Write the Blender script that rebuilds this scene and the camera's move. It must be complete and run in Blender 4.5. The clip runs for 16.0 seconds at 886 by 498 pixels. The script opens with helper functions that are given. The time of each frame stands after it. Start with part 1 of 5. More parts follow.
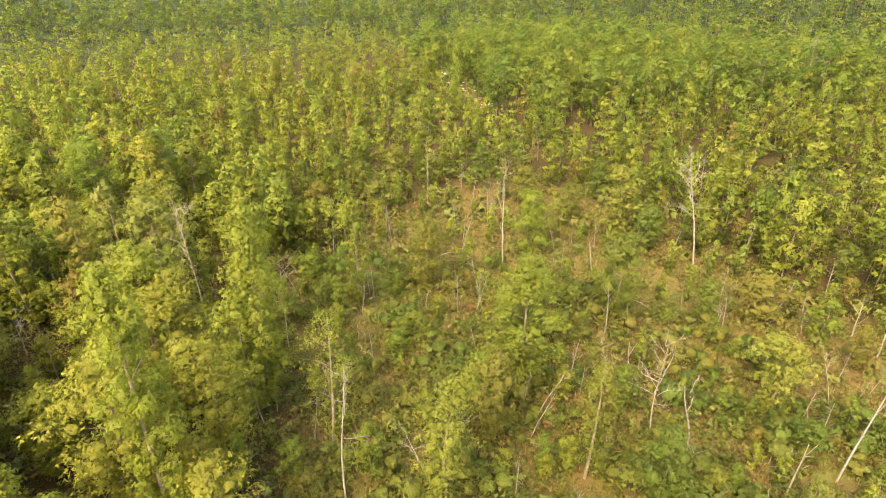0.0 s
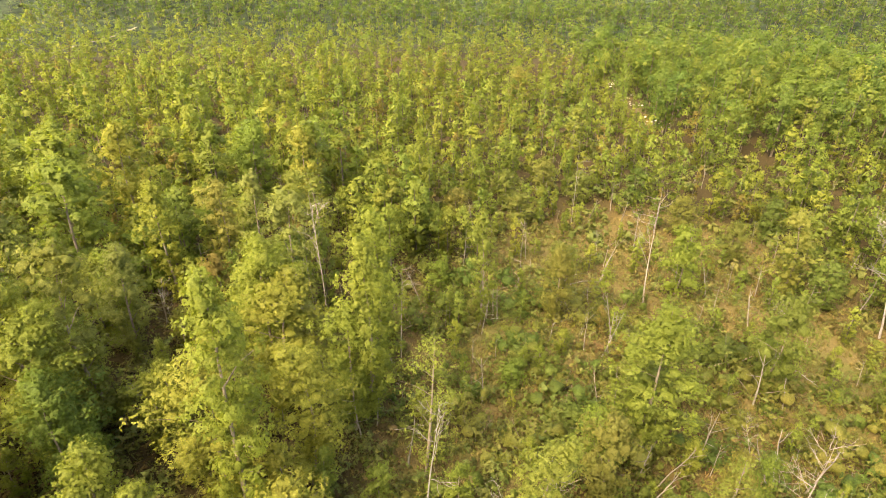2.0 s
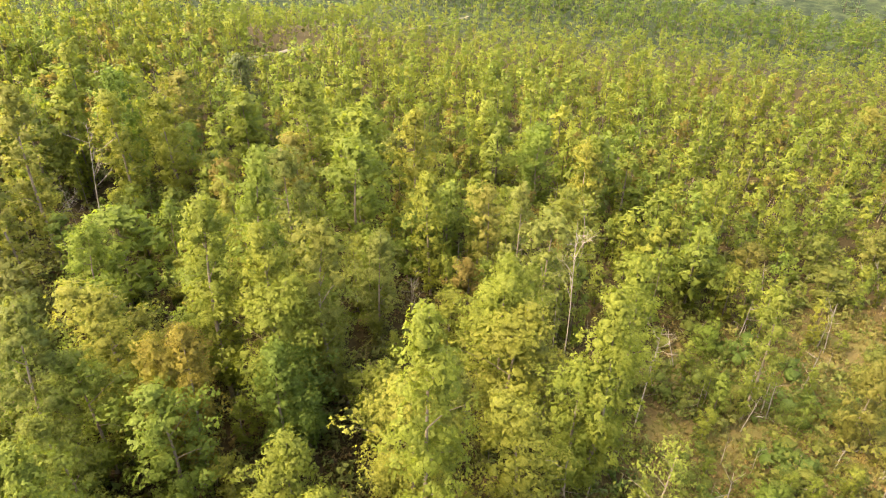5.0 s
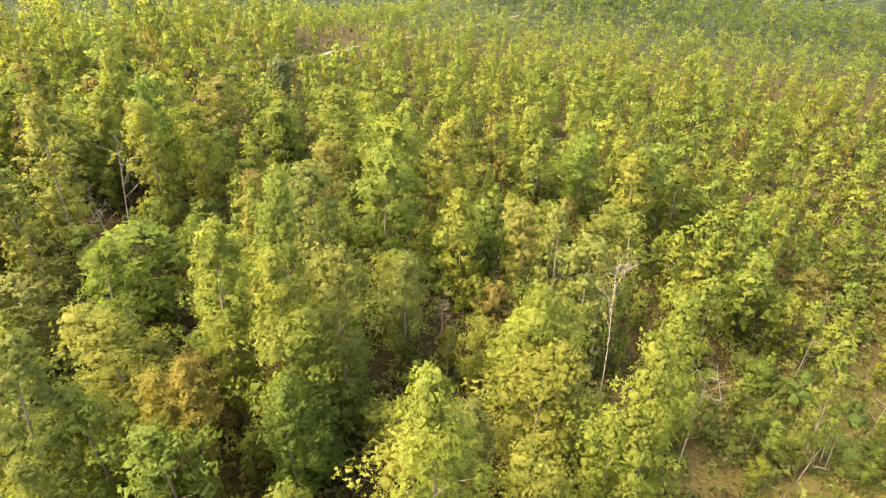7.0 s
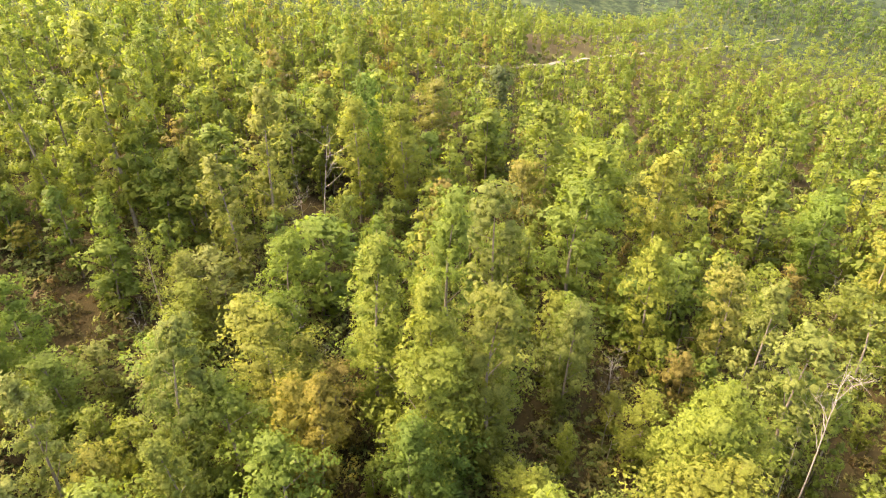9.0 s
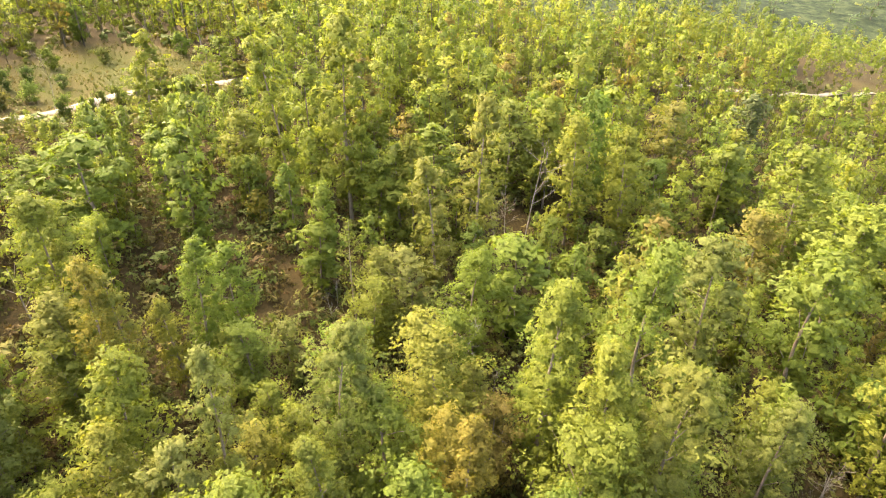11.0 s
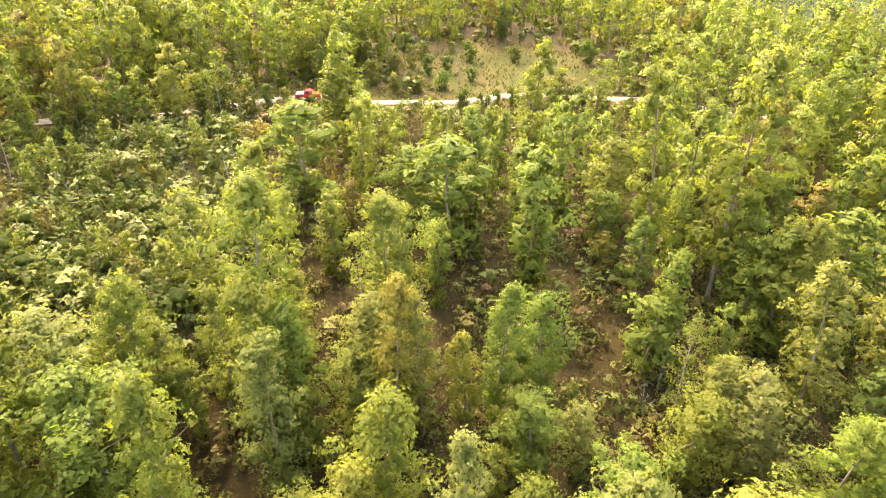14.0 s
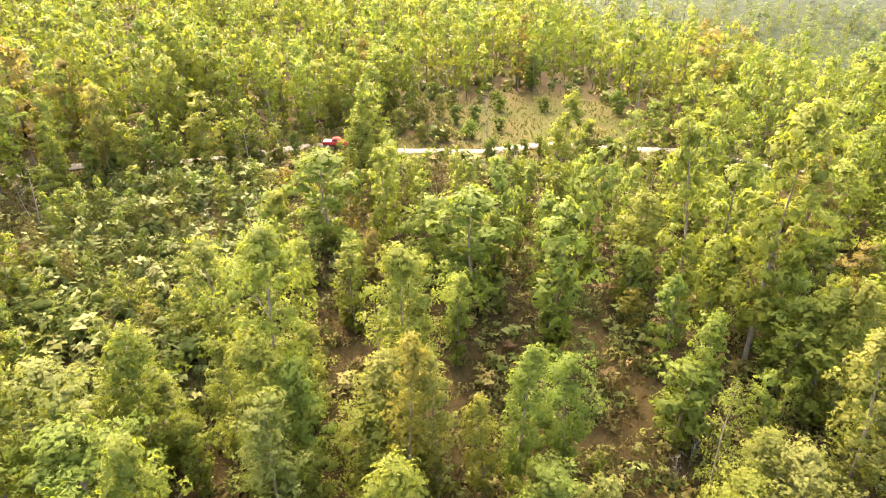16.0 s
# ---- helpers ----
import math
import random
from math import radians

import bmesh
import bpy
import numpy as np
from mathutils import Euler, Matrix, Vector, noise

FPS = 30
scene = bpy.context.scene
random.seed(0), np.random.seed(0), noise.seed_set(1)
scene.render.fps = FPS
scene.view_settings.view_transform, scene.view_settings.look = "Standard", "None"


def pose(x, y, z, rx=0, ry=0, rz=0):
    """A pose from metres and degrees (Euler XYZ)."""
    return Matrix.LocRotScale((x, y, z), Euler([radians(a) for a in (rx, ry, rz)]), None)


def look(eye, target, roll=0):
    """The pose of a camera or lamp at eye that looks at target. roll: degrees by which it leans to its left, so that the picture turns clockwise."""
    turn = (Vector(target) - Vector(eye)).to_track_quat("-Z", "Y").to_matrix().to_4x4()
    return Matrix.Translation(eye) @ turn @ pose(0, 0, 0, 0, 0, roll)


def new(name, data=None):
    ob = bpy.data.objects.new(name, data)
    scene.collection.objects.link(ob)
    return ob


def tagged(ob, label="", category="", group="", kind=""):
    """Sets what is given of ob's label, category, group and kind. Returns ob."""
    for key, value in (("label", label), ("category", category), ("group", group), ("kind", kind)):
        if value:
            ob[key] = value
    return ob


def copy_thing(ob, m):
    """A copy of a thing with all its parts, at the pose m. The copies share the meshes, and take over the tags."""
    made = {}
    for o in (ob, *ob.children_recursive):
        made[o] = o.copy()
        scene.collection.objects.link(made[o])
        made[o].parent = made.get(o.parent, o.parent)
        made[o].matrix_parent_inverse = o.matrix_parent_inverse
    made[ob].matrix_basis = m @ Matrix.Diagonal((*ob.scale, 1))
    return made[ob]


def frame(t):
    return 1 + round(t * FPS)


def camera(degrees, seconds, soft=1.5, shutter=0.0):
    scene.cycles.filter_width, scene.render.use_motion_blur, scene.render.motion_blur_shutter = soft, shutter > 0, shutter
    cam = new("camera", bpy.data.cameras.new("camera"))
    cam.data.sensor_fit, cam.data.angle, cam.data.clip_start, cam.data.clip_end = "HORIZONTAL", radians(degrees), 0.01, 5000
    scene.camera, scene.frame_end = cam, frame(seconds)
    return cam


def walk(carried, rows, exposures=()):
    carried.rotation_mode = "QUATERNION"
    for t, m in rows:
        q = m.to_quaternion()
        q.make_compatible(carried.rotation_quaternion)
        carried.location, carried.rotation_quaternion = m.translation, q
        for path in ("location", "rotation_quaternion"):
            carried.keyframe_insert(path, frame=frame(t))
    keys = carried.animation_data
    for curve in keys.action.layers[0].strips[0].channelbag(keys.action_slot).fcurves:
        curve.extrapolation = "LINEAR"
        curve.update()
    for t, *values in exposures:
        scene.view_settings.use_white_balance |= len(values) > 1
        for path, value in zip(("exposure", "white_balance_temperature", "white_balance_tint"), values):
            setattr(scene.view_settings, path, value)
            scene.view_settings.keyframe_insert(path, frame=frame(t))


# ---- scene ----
from itertools import combinations

cam = camera(71.56, 16.0, soft=0.95)

PATH = [
    (0.0, (-2.46, -4.67, 50.02), (7.62, 45.99, 19.49), -0.06),
    (0.5, (-1.33, -3.14, 50.02), (1.76, 48.47, 19.58), 0.07),
    (1.0, (-0.48, -1.64, 50.07), (0.69, 50.01, 19.55), 0.03),
    (1.5, (0.00, 0.00, 50.00), (0.00, 51.65, 19.46), 0.03),
    (2.0, (0.12, 1.61, 49.85), (-3.70, 53.16, 19.39), 0.07),
    (2.5, (0.09, 3.19, 49.73), (-8.50, 54.17, 19.29), 0.29),
    (3.0, (-0.05, 4.70, 49.64), (-13.07, 54.73, 19.19), 0.46),
    (3.5, (-0.37, 6.02, 49.57), (-16.98, 54.98, 19.12), 0.53),
    (4.0, (-0.91, 7.40, 49.49), (-21.35, 54.88, 19.03), 0.61),
    (4.5, (-1.58, 8.83, 49.43), (-26.18, 54.28, 18.95), 0.68),
    (4.7, (-1.85, 9.42, 49.41), (-27.89, 54.07, 18.93), 0.70),
    (6.8, (-3.17, 15.53, 50.00), (-33.66, 57.08, 19.26), -0.58),
    (7.0, (-3.48, 16.10, 49.97), (-34.61, 57.18, 19.25), -0.60),
    (7.5, (-4.34, 17.66, 49.85), (-38.54, 56.37, 19.32), -0.48),
    (8.0, (-5.28, 19.36, 49.72), (-43.00, 54.79, 19.36), -0.37),
    (8.2, (-5.66, 20.06, 49.67), (-44.73, 54.06, 19.40), -0.30),
    (10.3, (-9.28, 24.79, 50.66), (-58.54, 40.80, 20.37), 0.25),
    (10.5, (-9.83, 24.97, 50.68), (-59.58, 39.35, 20.39), 0.35),
    (11.0, (-11.27, 25.33, 50.72), (-62.26, 34.47, 20.45), 0.48),
    (11.5, (-12.88, 25.54, 50.71), (-64.59, 29.00, 20.48), 0.63),
    (12.0, (-14.71, 25.59, 50.67), (-66.48, 23.33, 20.43), 0.67),
    (12.5, (-16.86, 25.42, 50.61), (-67.98, 17.04, 20.33), 0.64),
    (13.0, (-19.13, 25.16, 50.58), (-68.87, 10.71, 20.30), 0.59),
    (13.5, (-21.31, 24.84, 50.58), (-69.13, 4.80, 20.38), 0.56),
    (14.0, (-23.32, 24.52, 50.56), (-69.98, 1.75, 20.47), 0.43),
    (14.5, (-24.81, 24.22, 50.46), (-70.83, 0.19, 20.39), 0.27),
    (15.0, (-25.50, 24.10, 50.40), (-71.03, -0.82, 20.29), 0.18),
    (15.5, (-25.75, 24.16, 50.39), (-71.34, -1.25, 20.78), 0.14),
    (16.0, (-25.82, 24.22, 50.41), (-72.93, -2.03, 24.10), 0.13),
]
EXPOSE = [(0.0, 3.07, 8700.0, 11.0), (2.0, 3.15, 8500.0, 11.5), (4.5, 3.28, 8150.0, 12.3), (8.0, 3.38, 7900.0, 13.2),
          (10.5, 3.57, 7800.0, 14.0), (13.0, 3.77, 8100.0, 14.9), (16.0, 3.84, 7950.0, 16.4)]
walk(cam, [(t, look(eye, target, roll)) for t, eye, target, roll in PATH], EXPOSE)

# ---------------------------------------------------------------- light
SUN_ELEV, SUN_AZ = 52.0, (-0.64, -0.77)     # height in degrees, flat direction towards the sun
world = bpy.data.worlds.new("sky_world")
scene.world = world
world.use_nodes = True
wt = world.node_tree
sky = wt.nodes.new("ShaderNodeTexSky")
sky.sky_type, sky.sun_disc = "NISHITA", False
sky.sun_elevation = radians(SUN_ELEV)
sky.sun_rotation = math.atan2(SUN_AZ[0], SUN_AZ[1])
sky.dust_density, sky.air_density, sky.ozone_density = 6.0, 1.0, 0.6
wt.nodes["Background"].inputs["Strength"].default_value = 0.15
wt.links.new(sky.outputs["Color"], wt.nodes["Background"].inputs["Color"])

sun_data = bpy.data.lights.new("sun", "SUN")
sun_data.energy, sun_data.angle, sun_data.color = 0.44, radians(9.0), (1.0, 0.89, 0.67)
sun = new("sun", sun_data)
sun.matrix_world = look((-60, -60, 140), (-60 - 80 * SUN_AZ[0], -60 - 80 * SUN_AZ[1], 140 - 80 * math.tan(radians(SUN_ELEV))))



# ---------------------------------------------------------------- materials
def node_material(name):
    m = bpy.data.materials.new(name)
    m.use_nodes = True
    nt = m.node_tree
    return m, nt, nt.nodes["Principled BSDF"], nt.nodes["Material Output"]


def add_node(nt, kind, **inputs):
    n = nt.nodes.new(kind)
    for k, v in inputs.items():
        n.inputs[k].default_value = v
    return n


def ramp_node(nt, stops):
    r = nt.nodes.new("ShaderNodeValToRGB")
    els = r.color_ramp.elements
    while len(els) < len(stops):
        els.new(0.5)
    for e, (p, c) in zip(els, stops):
        e.position, e.color = p, (*c, 1)
    return r


def mix_node(nt, blend="MIX", factor=0.5):
    n = nt.nodes.new("ShaderNodeMix")
    n.data_type, n.blend_type = "RGBA", blend
    n.inputs[0].default_value = factor
    return n


def noise_node(nt, scale, detail=4.0, rough=0.6, world_space=True):
    n = add_node(nt, "ShaderNodeTexNoise", Scale=scale, Detail=detail, Roughness=rough)
    if world_space:
        g = nt.nodes.new("ShaderNodeNewGeometry")
        nt.links.new(g.outputs["Position"], n.inputs["Vector"])
    return n


def leaf_material(name, stops, per_object, translucent=0.55, spread=0.10, vary=0.16):
    """Leaves: a tone for each tree, a smaller one for each leaf, and mottling through the crown."""
    m, nt, bsdf, out = node_material(name)
    if per_object:
        tone = nt.nodes.new("ShaderNodeObjectInfo").outputs["Random"]
    else:
        a = nt.nodes.new("ShaderNodeAttribute")
        a.attribute_name = "tint"
        tone = a.outputs["Fac"]
    geo = nt.nodes.new("ShaderNodeNewGeometry")
    isle = geo.outputs["Random Per Island"]
    mott = noise_node(nt, 0.55, 3.0)
    # tone + small leaf and mottling shifts
    j1 = nt.nodes.new("ShaderNodeMath"); j1.operation = "MULTIPLY_ADD"
    nt.links.new(isle, j1.inputs[0]); j1.inputs[1].default_value = 0.08; j1.inputs[2].default_value = -0.04
    j2 = nt.nodes.new("ShaderNodeMath"); j2.operation = "MULTIPLY_ADD"
    nt.links.new(mott.outputs["Fac"], j2.inputs[0]); j2.inputs[1].default_value = 0.45; j2.inputs[2].default_value = -0.225
    s1 = nt.nodes.new("ShaderNodeMath"); s1.operation = "ADD"
    s2 = nt.nodes.new("ShaderNodeMath"); s2.operation = "ADD"; s2.use_clamp = True
    nt.links.new(tone, s1.inputs[0]); nt.links.new(j1.outputs[0], s1.inputs[1])
    nt.links.new(s1.outputs[0], s2.inputs[0]); nt.links.new(j2.outputs[0], s2.inputs[1])
    col = ramp_node(nt, stops)
    nt.links.new(s2.outputs[0], col.inputs["Fac"])
    val = nt.nodes.new("ShaderNodeMath"); val.operation = "MULTIPLY_ADD"
    nt.links.new(isle, val.inputs[0]); val.inputs[1].default_value = spread
    wn = nt.nodes.new("ShaderNodeTexWhiteNoise"); wn.noise_dimensions = "1D"
    nt.links.new(tone, wn.inputs["W"])
    tv = nt.nodes.new("ShaderNodeMath"); tv.operation = "MULTIPLY_ADD"      # some trees are paler or darker than others
    nt.links.new(wn.outputs["Value"], tv.inputs[0]); tv.inputs[1].default_value = vary; tv.inputs[2].default_value = 1.01 - vary / 2 - spread / 2
    nt.links.new(tv.outputs[0], val.inputs[2])
    grain = noise_node(nt, 5.0, 2.0, 0.7)         # single leaves, and the shade in the gaps between them put into the colour
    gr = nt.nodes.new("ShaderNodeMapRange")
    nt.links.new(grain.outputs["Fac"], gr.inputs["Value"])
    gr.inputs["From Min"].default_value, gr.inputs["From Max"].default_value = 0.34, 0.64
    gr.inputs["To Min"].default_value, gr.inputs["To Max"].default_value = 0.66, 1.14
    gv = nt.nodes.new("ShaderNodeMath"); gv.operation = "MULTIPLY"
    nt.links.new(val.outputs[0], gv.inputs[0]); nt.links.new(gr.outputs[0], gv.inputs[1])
    bump = add_node(nt, "ShaderNodeBump", Strength=0.6, Distance=0.12)
    nt.links.new(grain.outputs["Fac"], bump.inputs["Height"])
    nt.links.new(bump.outputs["Normal"], bsdf.inputs["Normal"])
    hsv = nt.nodes.new("ShaderNodeHueSaturation")
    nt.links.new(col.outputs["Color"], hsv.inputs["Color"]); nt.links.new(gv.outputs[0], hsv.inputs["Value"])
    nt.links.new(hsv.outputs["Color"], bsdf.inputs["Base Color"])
    bsdf.inputs["Roughness"].default_value = 0.6
    bsdf.inputs["Specular IOR Level"].default_value = 0.16
    tr = nt.nodes.new("ShaderNodeBsdfTranslucent")
    warm = mix_node(nt, "MULTIPLY", 1.0)
    nt.links.new(hsv.outputs["Color"], warm.inputs[6]); warm.inputs[7].default_value = (1.15, 1.15, 0.7, 1)
    nt.links.new(warm.outputs[2], tr.inputs["Color"])
    ms = nt.nodes.new("ShaderNodeMixShader"); ms.inputs[0].default_value = translucent
    nt.links.new(bsdf.outputs[0], ms.inputs[1]); nt.links.new(tr.outputs[0], ms.inputs[2])
    nt.links.new(ms.outputs[0], out.inputs["Surface"])
    return m


GREENS = [(0.0, (0.109, 0.156, 0.029)), (0.3, (0.139, 0.175, 0.030)), (0.65, (0.166, 0.188, 0.030)),
          (0.93, (0.186, 0.192, 0.033)), (1.0, (0.160, 0.132, 0.033))]
DARKS = [(0.0, (0.066, 0.112, 0.022)), (0.5, (0.106, 0.148, 0.027)), (1.0, (0.155, 0.176, 0.032))]
YELLOWS = [(0.0, (0.133, 0.164, 0.030)), (0.5, (0.148, 0.170, 0.032)), (1.0, (0.166, 0.173, 0.036))]
RUSTS = [(0.0, (0.155, 0.171, 0.035)), (0.5, (0.180, 0.166, 0.039)), (1.0, (0.201, 0.152, 0.044))]
BRUSH = [(0.0, (0.074, 0.100, 0.021)), (0.35, (0.098, 0.107, 0.023)), (0.65, (0.108, 0.092, 0.025)), (0.85, (0.100, 0.063, 0.022)), (1.0, (0.085, 0.047, 0.020))]

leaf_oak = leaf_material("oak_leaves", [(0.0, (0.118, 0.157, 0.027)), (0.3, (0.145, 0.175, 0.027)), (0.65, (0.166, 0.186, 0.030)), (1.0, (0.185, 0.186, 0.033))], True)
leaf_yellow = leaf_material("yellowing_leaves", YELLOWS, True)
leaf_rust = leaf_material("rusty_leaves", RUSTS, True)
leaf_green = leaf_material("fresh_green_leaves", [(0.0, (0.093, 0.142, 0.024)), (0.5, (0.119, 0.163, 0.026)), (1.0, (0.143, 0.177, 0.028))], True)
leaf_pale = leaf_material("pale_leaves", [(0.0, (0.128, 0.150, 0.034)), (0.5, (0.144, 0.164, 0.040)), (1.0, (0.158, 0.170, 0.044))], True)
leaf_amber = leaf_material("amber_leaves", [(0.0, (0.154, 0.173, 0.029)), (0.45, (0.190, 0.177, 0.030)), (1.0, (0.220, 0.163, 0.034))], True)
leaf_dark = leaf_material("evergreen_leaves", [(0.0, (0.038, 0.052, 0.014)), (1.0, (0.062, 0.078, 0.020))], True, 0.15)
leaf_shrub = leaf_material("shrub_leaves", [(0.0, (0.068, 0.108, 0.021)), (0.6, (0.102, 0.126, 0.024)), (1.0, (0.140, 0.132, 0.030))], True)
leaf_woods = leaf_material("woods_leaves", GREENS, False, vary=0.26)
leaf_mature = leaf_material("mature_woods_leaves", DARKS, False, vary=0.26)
# farthest hills: distance haze put into the leaf colour as a bluer green
leaf_hazed = leaf_material("hazed_hill_leaves", [(0.0, (0.077, 0.118, 0.057)), (0.5, (0.116, 0.154, 0.069)), (1.0, (0.154, 0.175, 0.070))], False)
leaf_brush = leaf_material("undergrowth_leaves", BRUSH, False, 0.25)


def bark_material(name, dark, light, scale=3.0):
    m, nt, bsdf, out = node_material(name)
    n = noise_node(nt, scale, 6.0, 0.7)
    r = ramp_node(nt, [(0.3, dark), (0.7, light)])
    nt.links.new(n.outputs["Fac"], r.inputs["Fac"])
    nt.links.new(r.outputs["Color"], bsdf.inputs["Base Color"])
    bsdf.inputs["Roughness"].default_value = 0.9
    b = add_node(nt, "ShaderNodeBump", Strength=0.6, Distance=0.03)
    nt.links.new(n.outputs["Fac"], b.inputs["Height"])
    nt.links.new(b.outputs["Normal"], bsdf.inputs["Normal"])
    return m


bark = bark_material("oak_bark", (0.075, 0.058, 0.038), (0.20, 0.165, 0.115))
deadwood = bark_material("weathered_deadwood", (0.102, 0.092, 0.076), (0.224, 0.204, 0.173), 2.0)
dark_deadwood = bark_material("grey_deadwood", (0.105, 0.088, 0.070), (0.25, 0.215, 0.175), 2.0)


def ground_material():
    m, nt, bsdf, out = node_material("forest_floor")
    a = nt.nodes.new("ShaderNodeAttribute"); a.attribute_name = "open_ground"
    fine, mid, big = noise_node(nt, 2.2, 8.0, 0.7), noise_node(nt, 0.25, 5.0), noise_node(nt, 0.05, 3.0)
    litter = ramp_node(nt, [(0.3, (0.018, 0.014, 0.005)), (0.55, (0.036, 0.026, 0.009)), (0.75, (0.058, 0.040, 0.014))])
    grass = ramp_node(nt, [(0.25, (0.034, 0.028, 0.010)), (0.5, (0.068, 0.054, 0.019)), (0.75, (0.106, 0.083, 0.031))])
    nt.links.new(fine.outputs["Fac"], litter.inputs["Fac"])
    nt.links.new(fine.outputs["Fac"], grass.inputs["Fac"])
    green = mix_node(nt, "MIX")
    g2 = ramp_node(nt, [(0.48, (0, 0, 0)), (0.62, (0.7, 0.7, 0.7))])
    nt.links.new(mid.outputs["Fac"], g2.inputs["Fac"])
    nt.links.new(g2.outputs["Color"], green.inputs[0])
    nt.links.new(grass.outputs["Color"], green.inputs[6])
    green.inputs[7].default_value = (0.072, 0.076, 0.017, 1)
    brown = mix_node(nt, "MIX")
    b2 = ramp_node(nt, [(0.45, (0, 0, 0)), (0.65, (0.6, 0.6, 0.6))])
    nt.links.new(big.outputs["Fac"], b2.inputs["Fac"])
    nt.links.new(b2.outputs["Color"], brown.inputs[0])
    nt.links.new(green.outputs[2], brown.inputs[6])
    brown.inputs[7].default_value = (0.076, 0.049, 0.017, 1)
    ma = nt.nodes.new("ShaderNodeAttribute"); ma.attribute_name = "meadow"
    meadow = ramp_node(nt, [(0.3, (0.021, 0.024, 0.004)), (0.5, (0.032, 0.035, 0.006)), (0.7, (0.044, 0.042, 0.008))])
    nt.links.new(fine.outputs["Fac"], meadow.inputs["Fac"])
    mm = mix_node(nt, "MIX")
    tan = ramp_node(nt, [(0.3, (0.030, 0.027, 0.006)), (0.7, (0.052, 0.043, 0.010))])
    nt.links.new(fine.outputs["Fac"], tan.inputs["Fac"])
    patch = ramp_node(nt, [(0.44, (0, 0, 0)), (0.58, (1, 1, 1))])
    drift = noise_node(nt, 0.07, 3.0)
    nt.links.new(drift.outputs["Fac"], patch.inputs["Fac"])
    sward = mix_node(nt, "MIX")
    nt.links.new(patch.outputs["Color"], sward.inputs[0])
    nt.links.new(meadow.outputs["Color"], sward.inputs[6]); nt.links.new(tan.outputs["Color"], sward.inputs[7])
    nt.links.new(ma.outputs["Fac"], mm.inputs[0])
    nt.links.new(brown.outputs[2], mm.inputs[6]); nt.links.new(sward.outputs[2], mm.inputs[7])
    mx = mix_node(nt, "MIX")
    nt.links.new(a.outputs["Fac"], mx.inputs[0])
    nt.links.new(litter.outputs["Color"], mx.inputs[6]); nt.links.new(mm.outputs[2], mx.inputs[7])
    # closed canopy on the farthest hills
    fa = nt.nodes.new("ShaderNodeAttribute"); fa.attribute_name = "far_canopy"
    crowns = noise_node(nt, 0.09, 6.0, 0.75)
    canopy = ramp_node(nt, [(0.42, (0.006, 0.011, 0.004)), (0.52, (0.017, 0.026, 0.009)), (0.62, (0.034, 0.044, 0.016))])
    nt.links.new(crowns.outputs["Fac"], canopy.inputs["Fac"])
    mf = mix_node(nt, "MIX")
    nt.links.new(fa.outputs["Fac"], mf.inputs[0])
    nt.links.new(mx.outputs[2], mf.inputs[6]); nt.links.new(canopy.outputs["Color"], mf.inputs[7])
    nt.links.new(mf.outputs[2], bsdf.inputs["Base Color"])
    bsdf.inputs["Roughness"].default_value = 0.95
    bsdf.inputs["Specular IOR Level"].default_value = 0.1
    b = add_node(nt, "ShaderNodeBump", Strength=0.9, Distance=0.25)
    nt.links.new(fine.outputs["Fac"], b.inputs["Height"])
    nt.links.new(b.outputs["Normal"], bsdf.inputs["Normal"])
    return m


def plain_material(name, lo, hi, scale=4.0, rough=0.9, metallic=0.0):
    m, nt, bsdf, out = node_material(name)
    n = noise_node(nt, scale, 6.0, 0.65)
    r = ramp_node(nt, [(0.3, lo), (0.7, hi)])
    nt.links.new(n.outputs["Fac"], r.inputs["Fac"])
    nt.links.new(r.outputs["Color"], bsdf.inputs["Base Color"])
    bsdf.inputs["Roughness"].default_value, bsdf.inputs["Metallic"].default_value = rough, metallic
    return m


floor_mat = ground_material()
gravel_mat = plain_material("pale_gravel", (0.10, 0.086, 0.060), (0.17, 0.147, 0.105), 1.5)
stone_mat = plain_material("pale_stone", (0.35, 0.30, 0.24), (0.62, 0.55, 0.46), 2.5)
red_paint = plain_material("red_car_paint", (0.32, 0.018, 0.018), (0.38, 0.026, 0.022), 1.0, 0.3)
white_paint = plain_material("white_car_paint", (0.70, 0.70, 0.68), (0.80, 0.80, 0.78), 1.0, 0.35)
glass_mat = plain_material("tinted_car_glass", (0.02, 0.025, 0.03), (0.04, 0.045, 0.05), 1.0, 0.08)
rubber_mat = plain_material("tyre_rubber", (0.02, 0.02, 0.02), (0.045, 0.04, 0.035), 6.0, 0.85)
chrome_mat = plain_material("dull_chrome", (0.55, 0.55, 0.55), (0.65, 0.65, 0.65), 3.0, 0.3, 1.0)
lamp_mat = plain_material("lamp_lens", (0.65, 0.62, 0.55), (0.75, 0.72, 0.66), 3.0, 0.15)


# ---------------------------------------------------------------- the lie of the land
CA, SA = math.cos(radians(40)), math.sin(radians(40))


def smooth(a, b, v):
    t = np.clip((np.asarray(v, float) - a) / (b - a), 0, 1)
    return t * t * (3 - 2 * t)


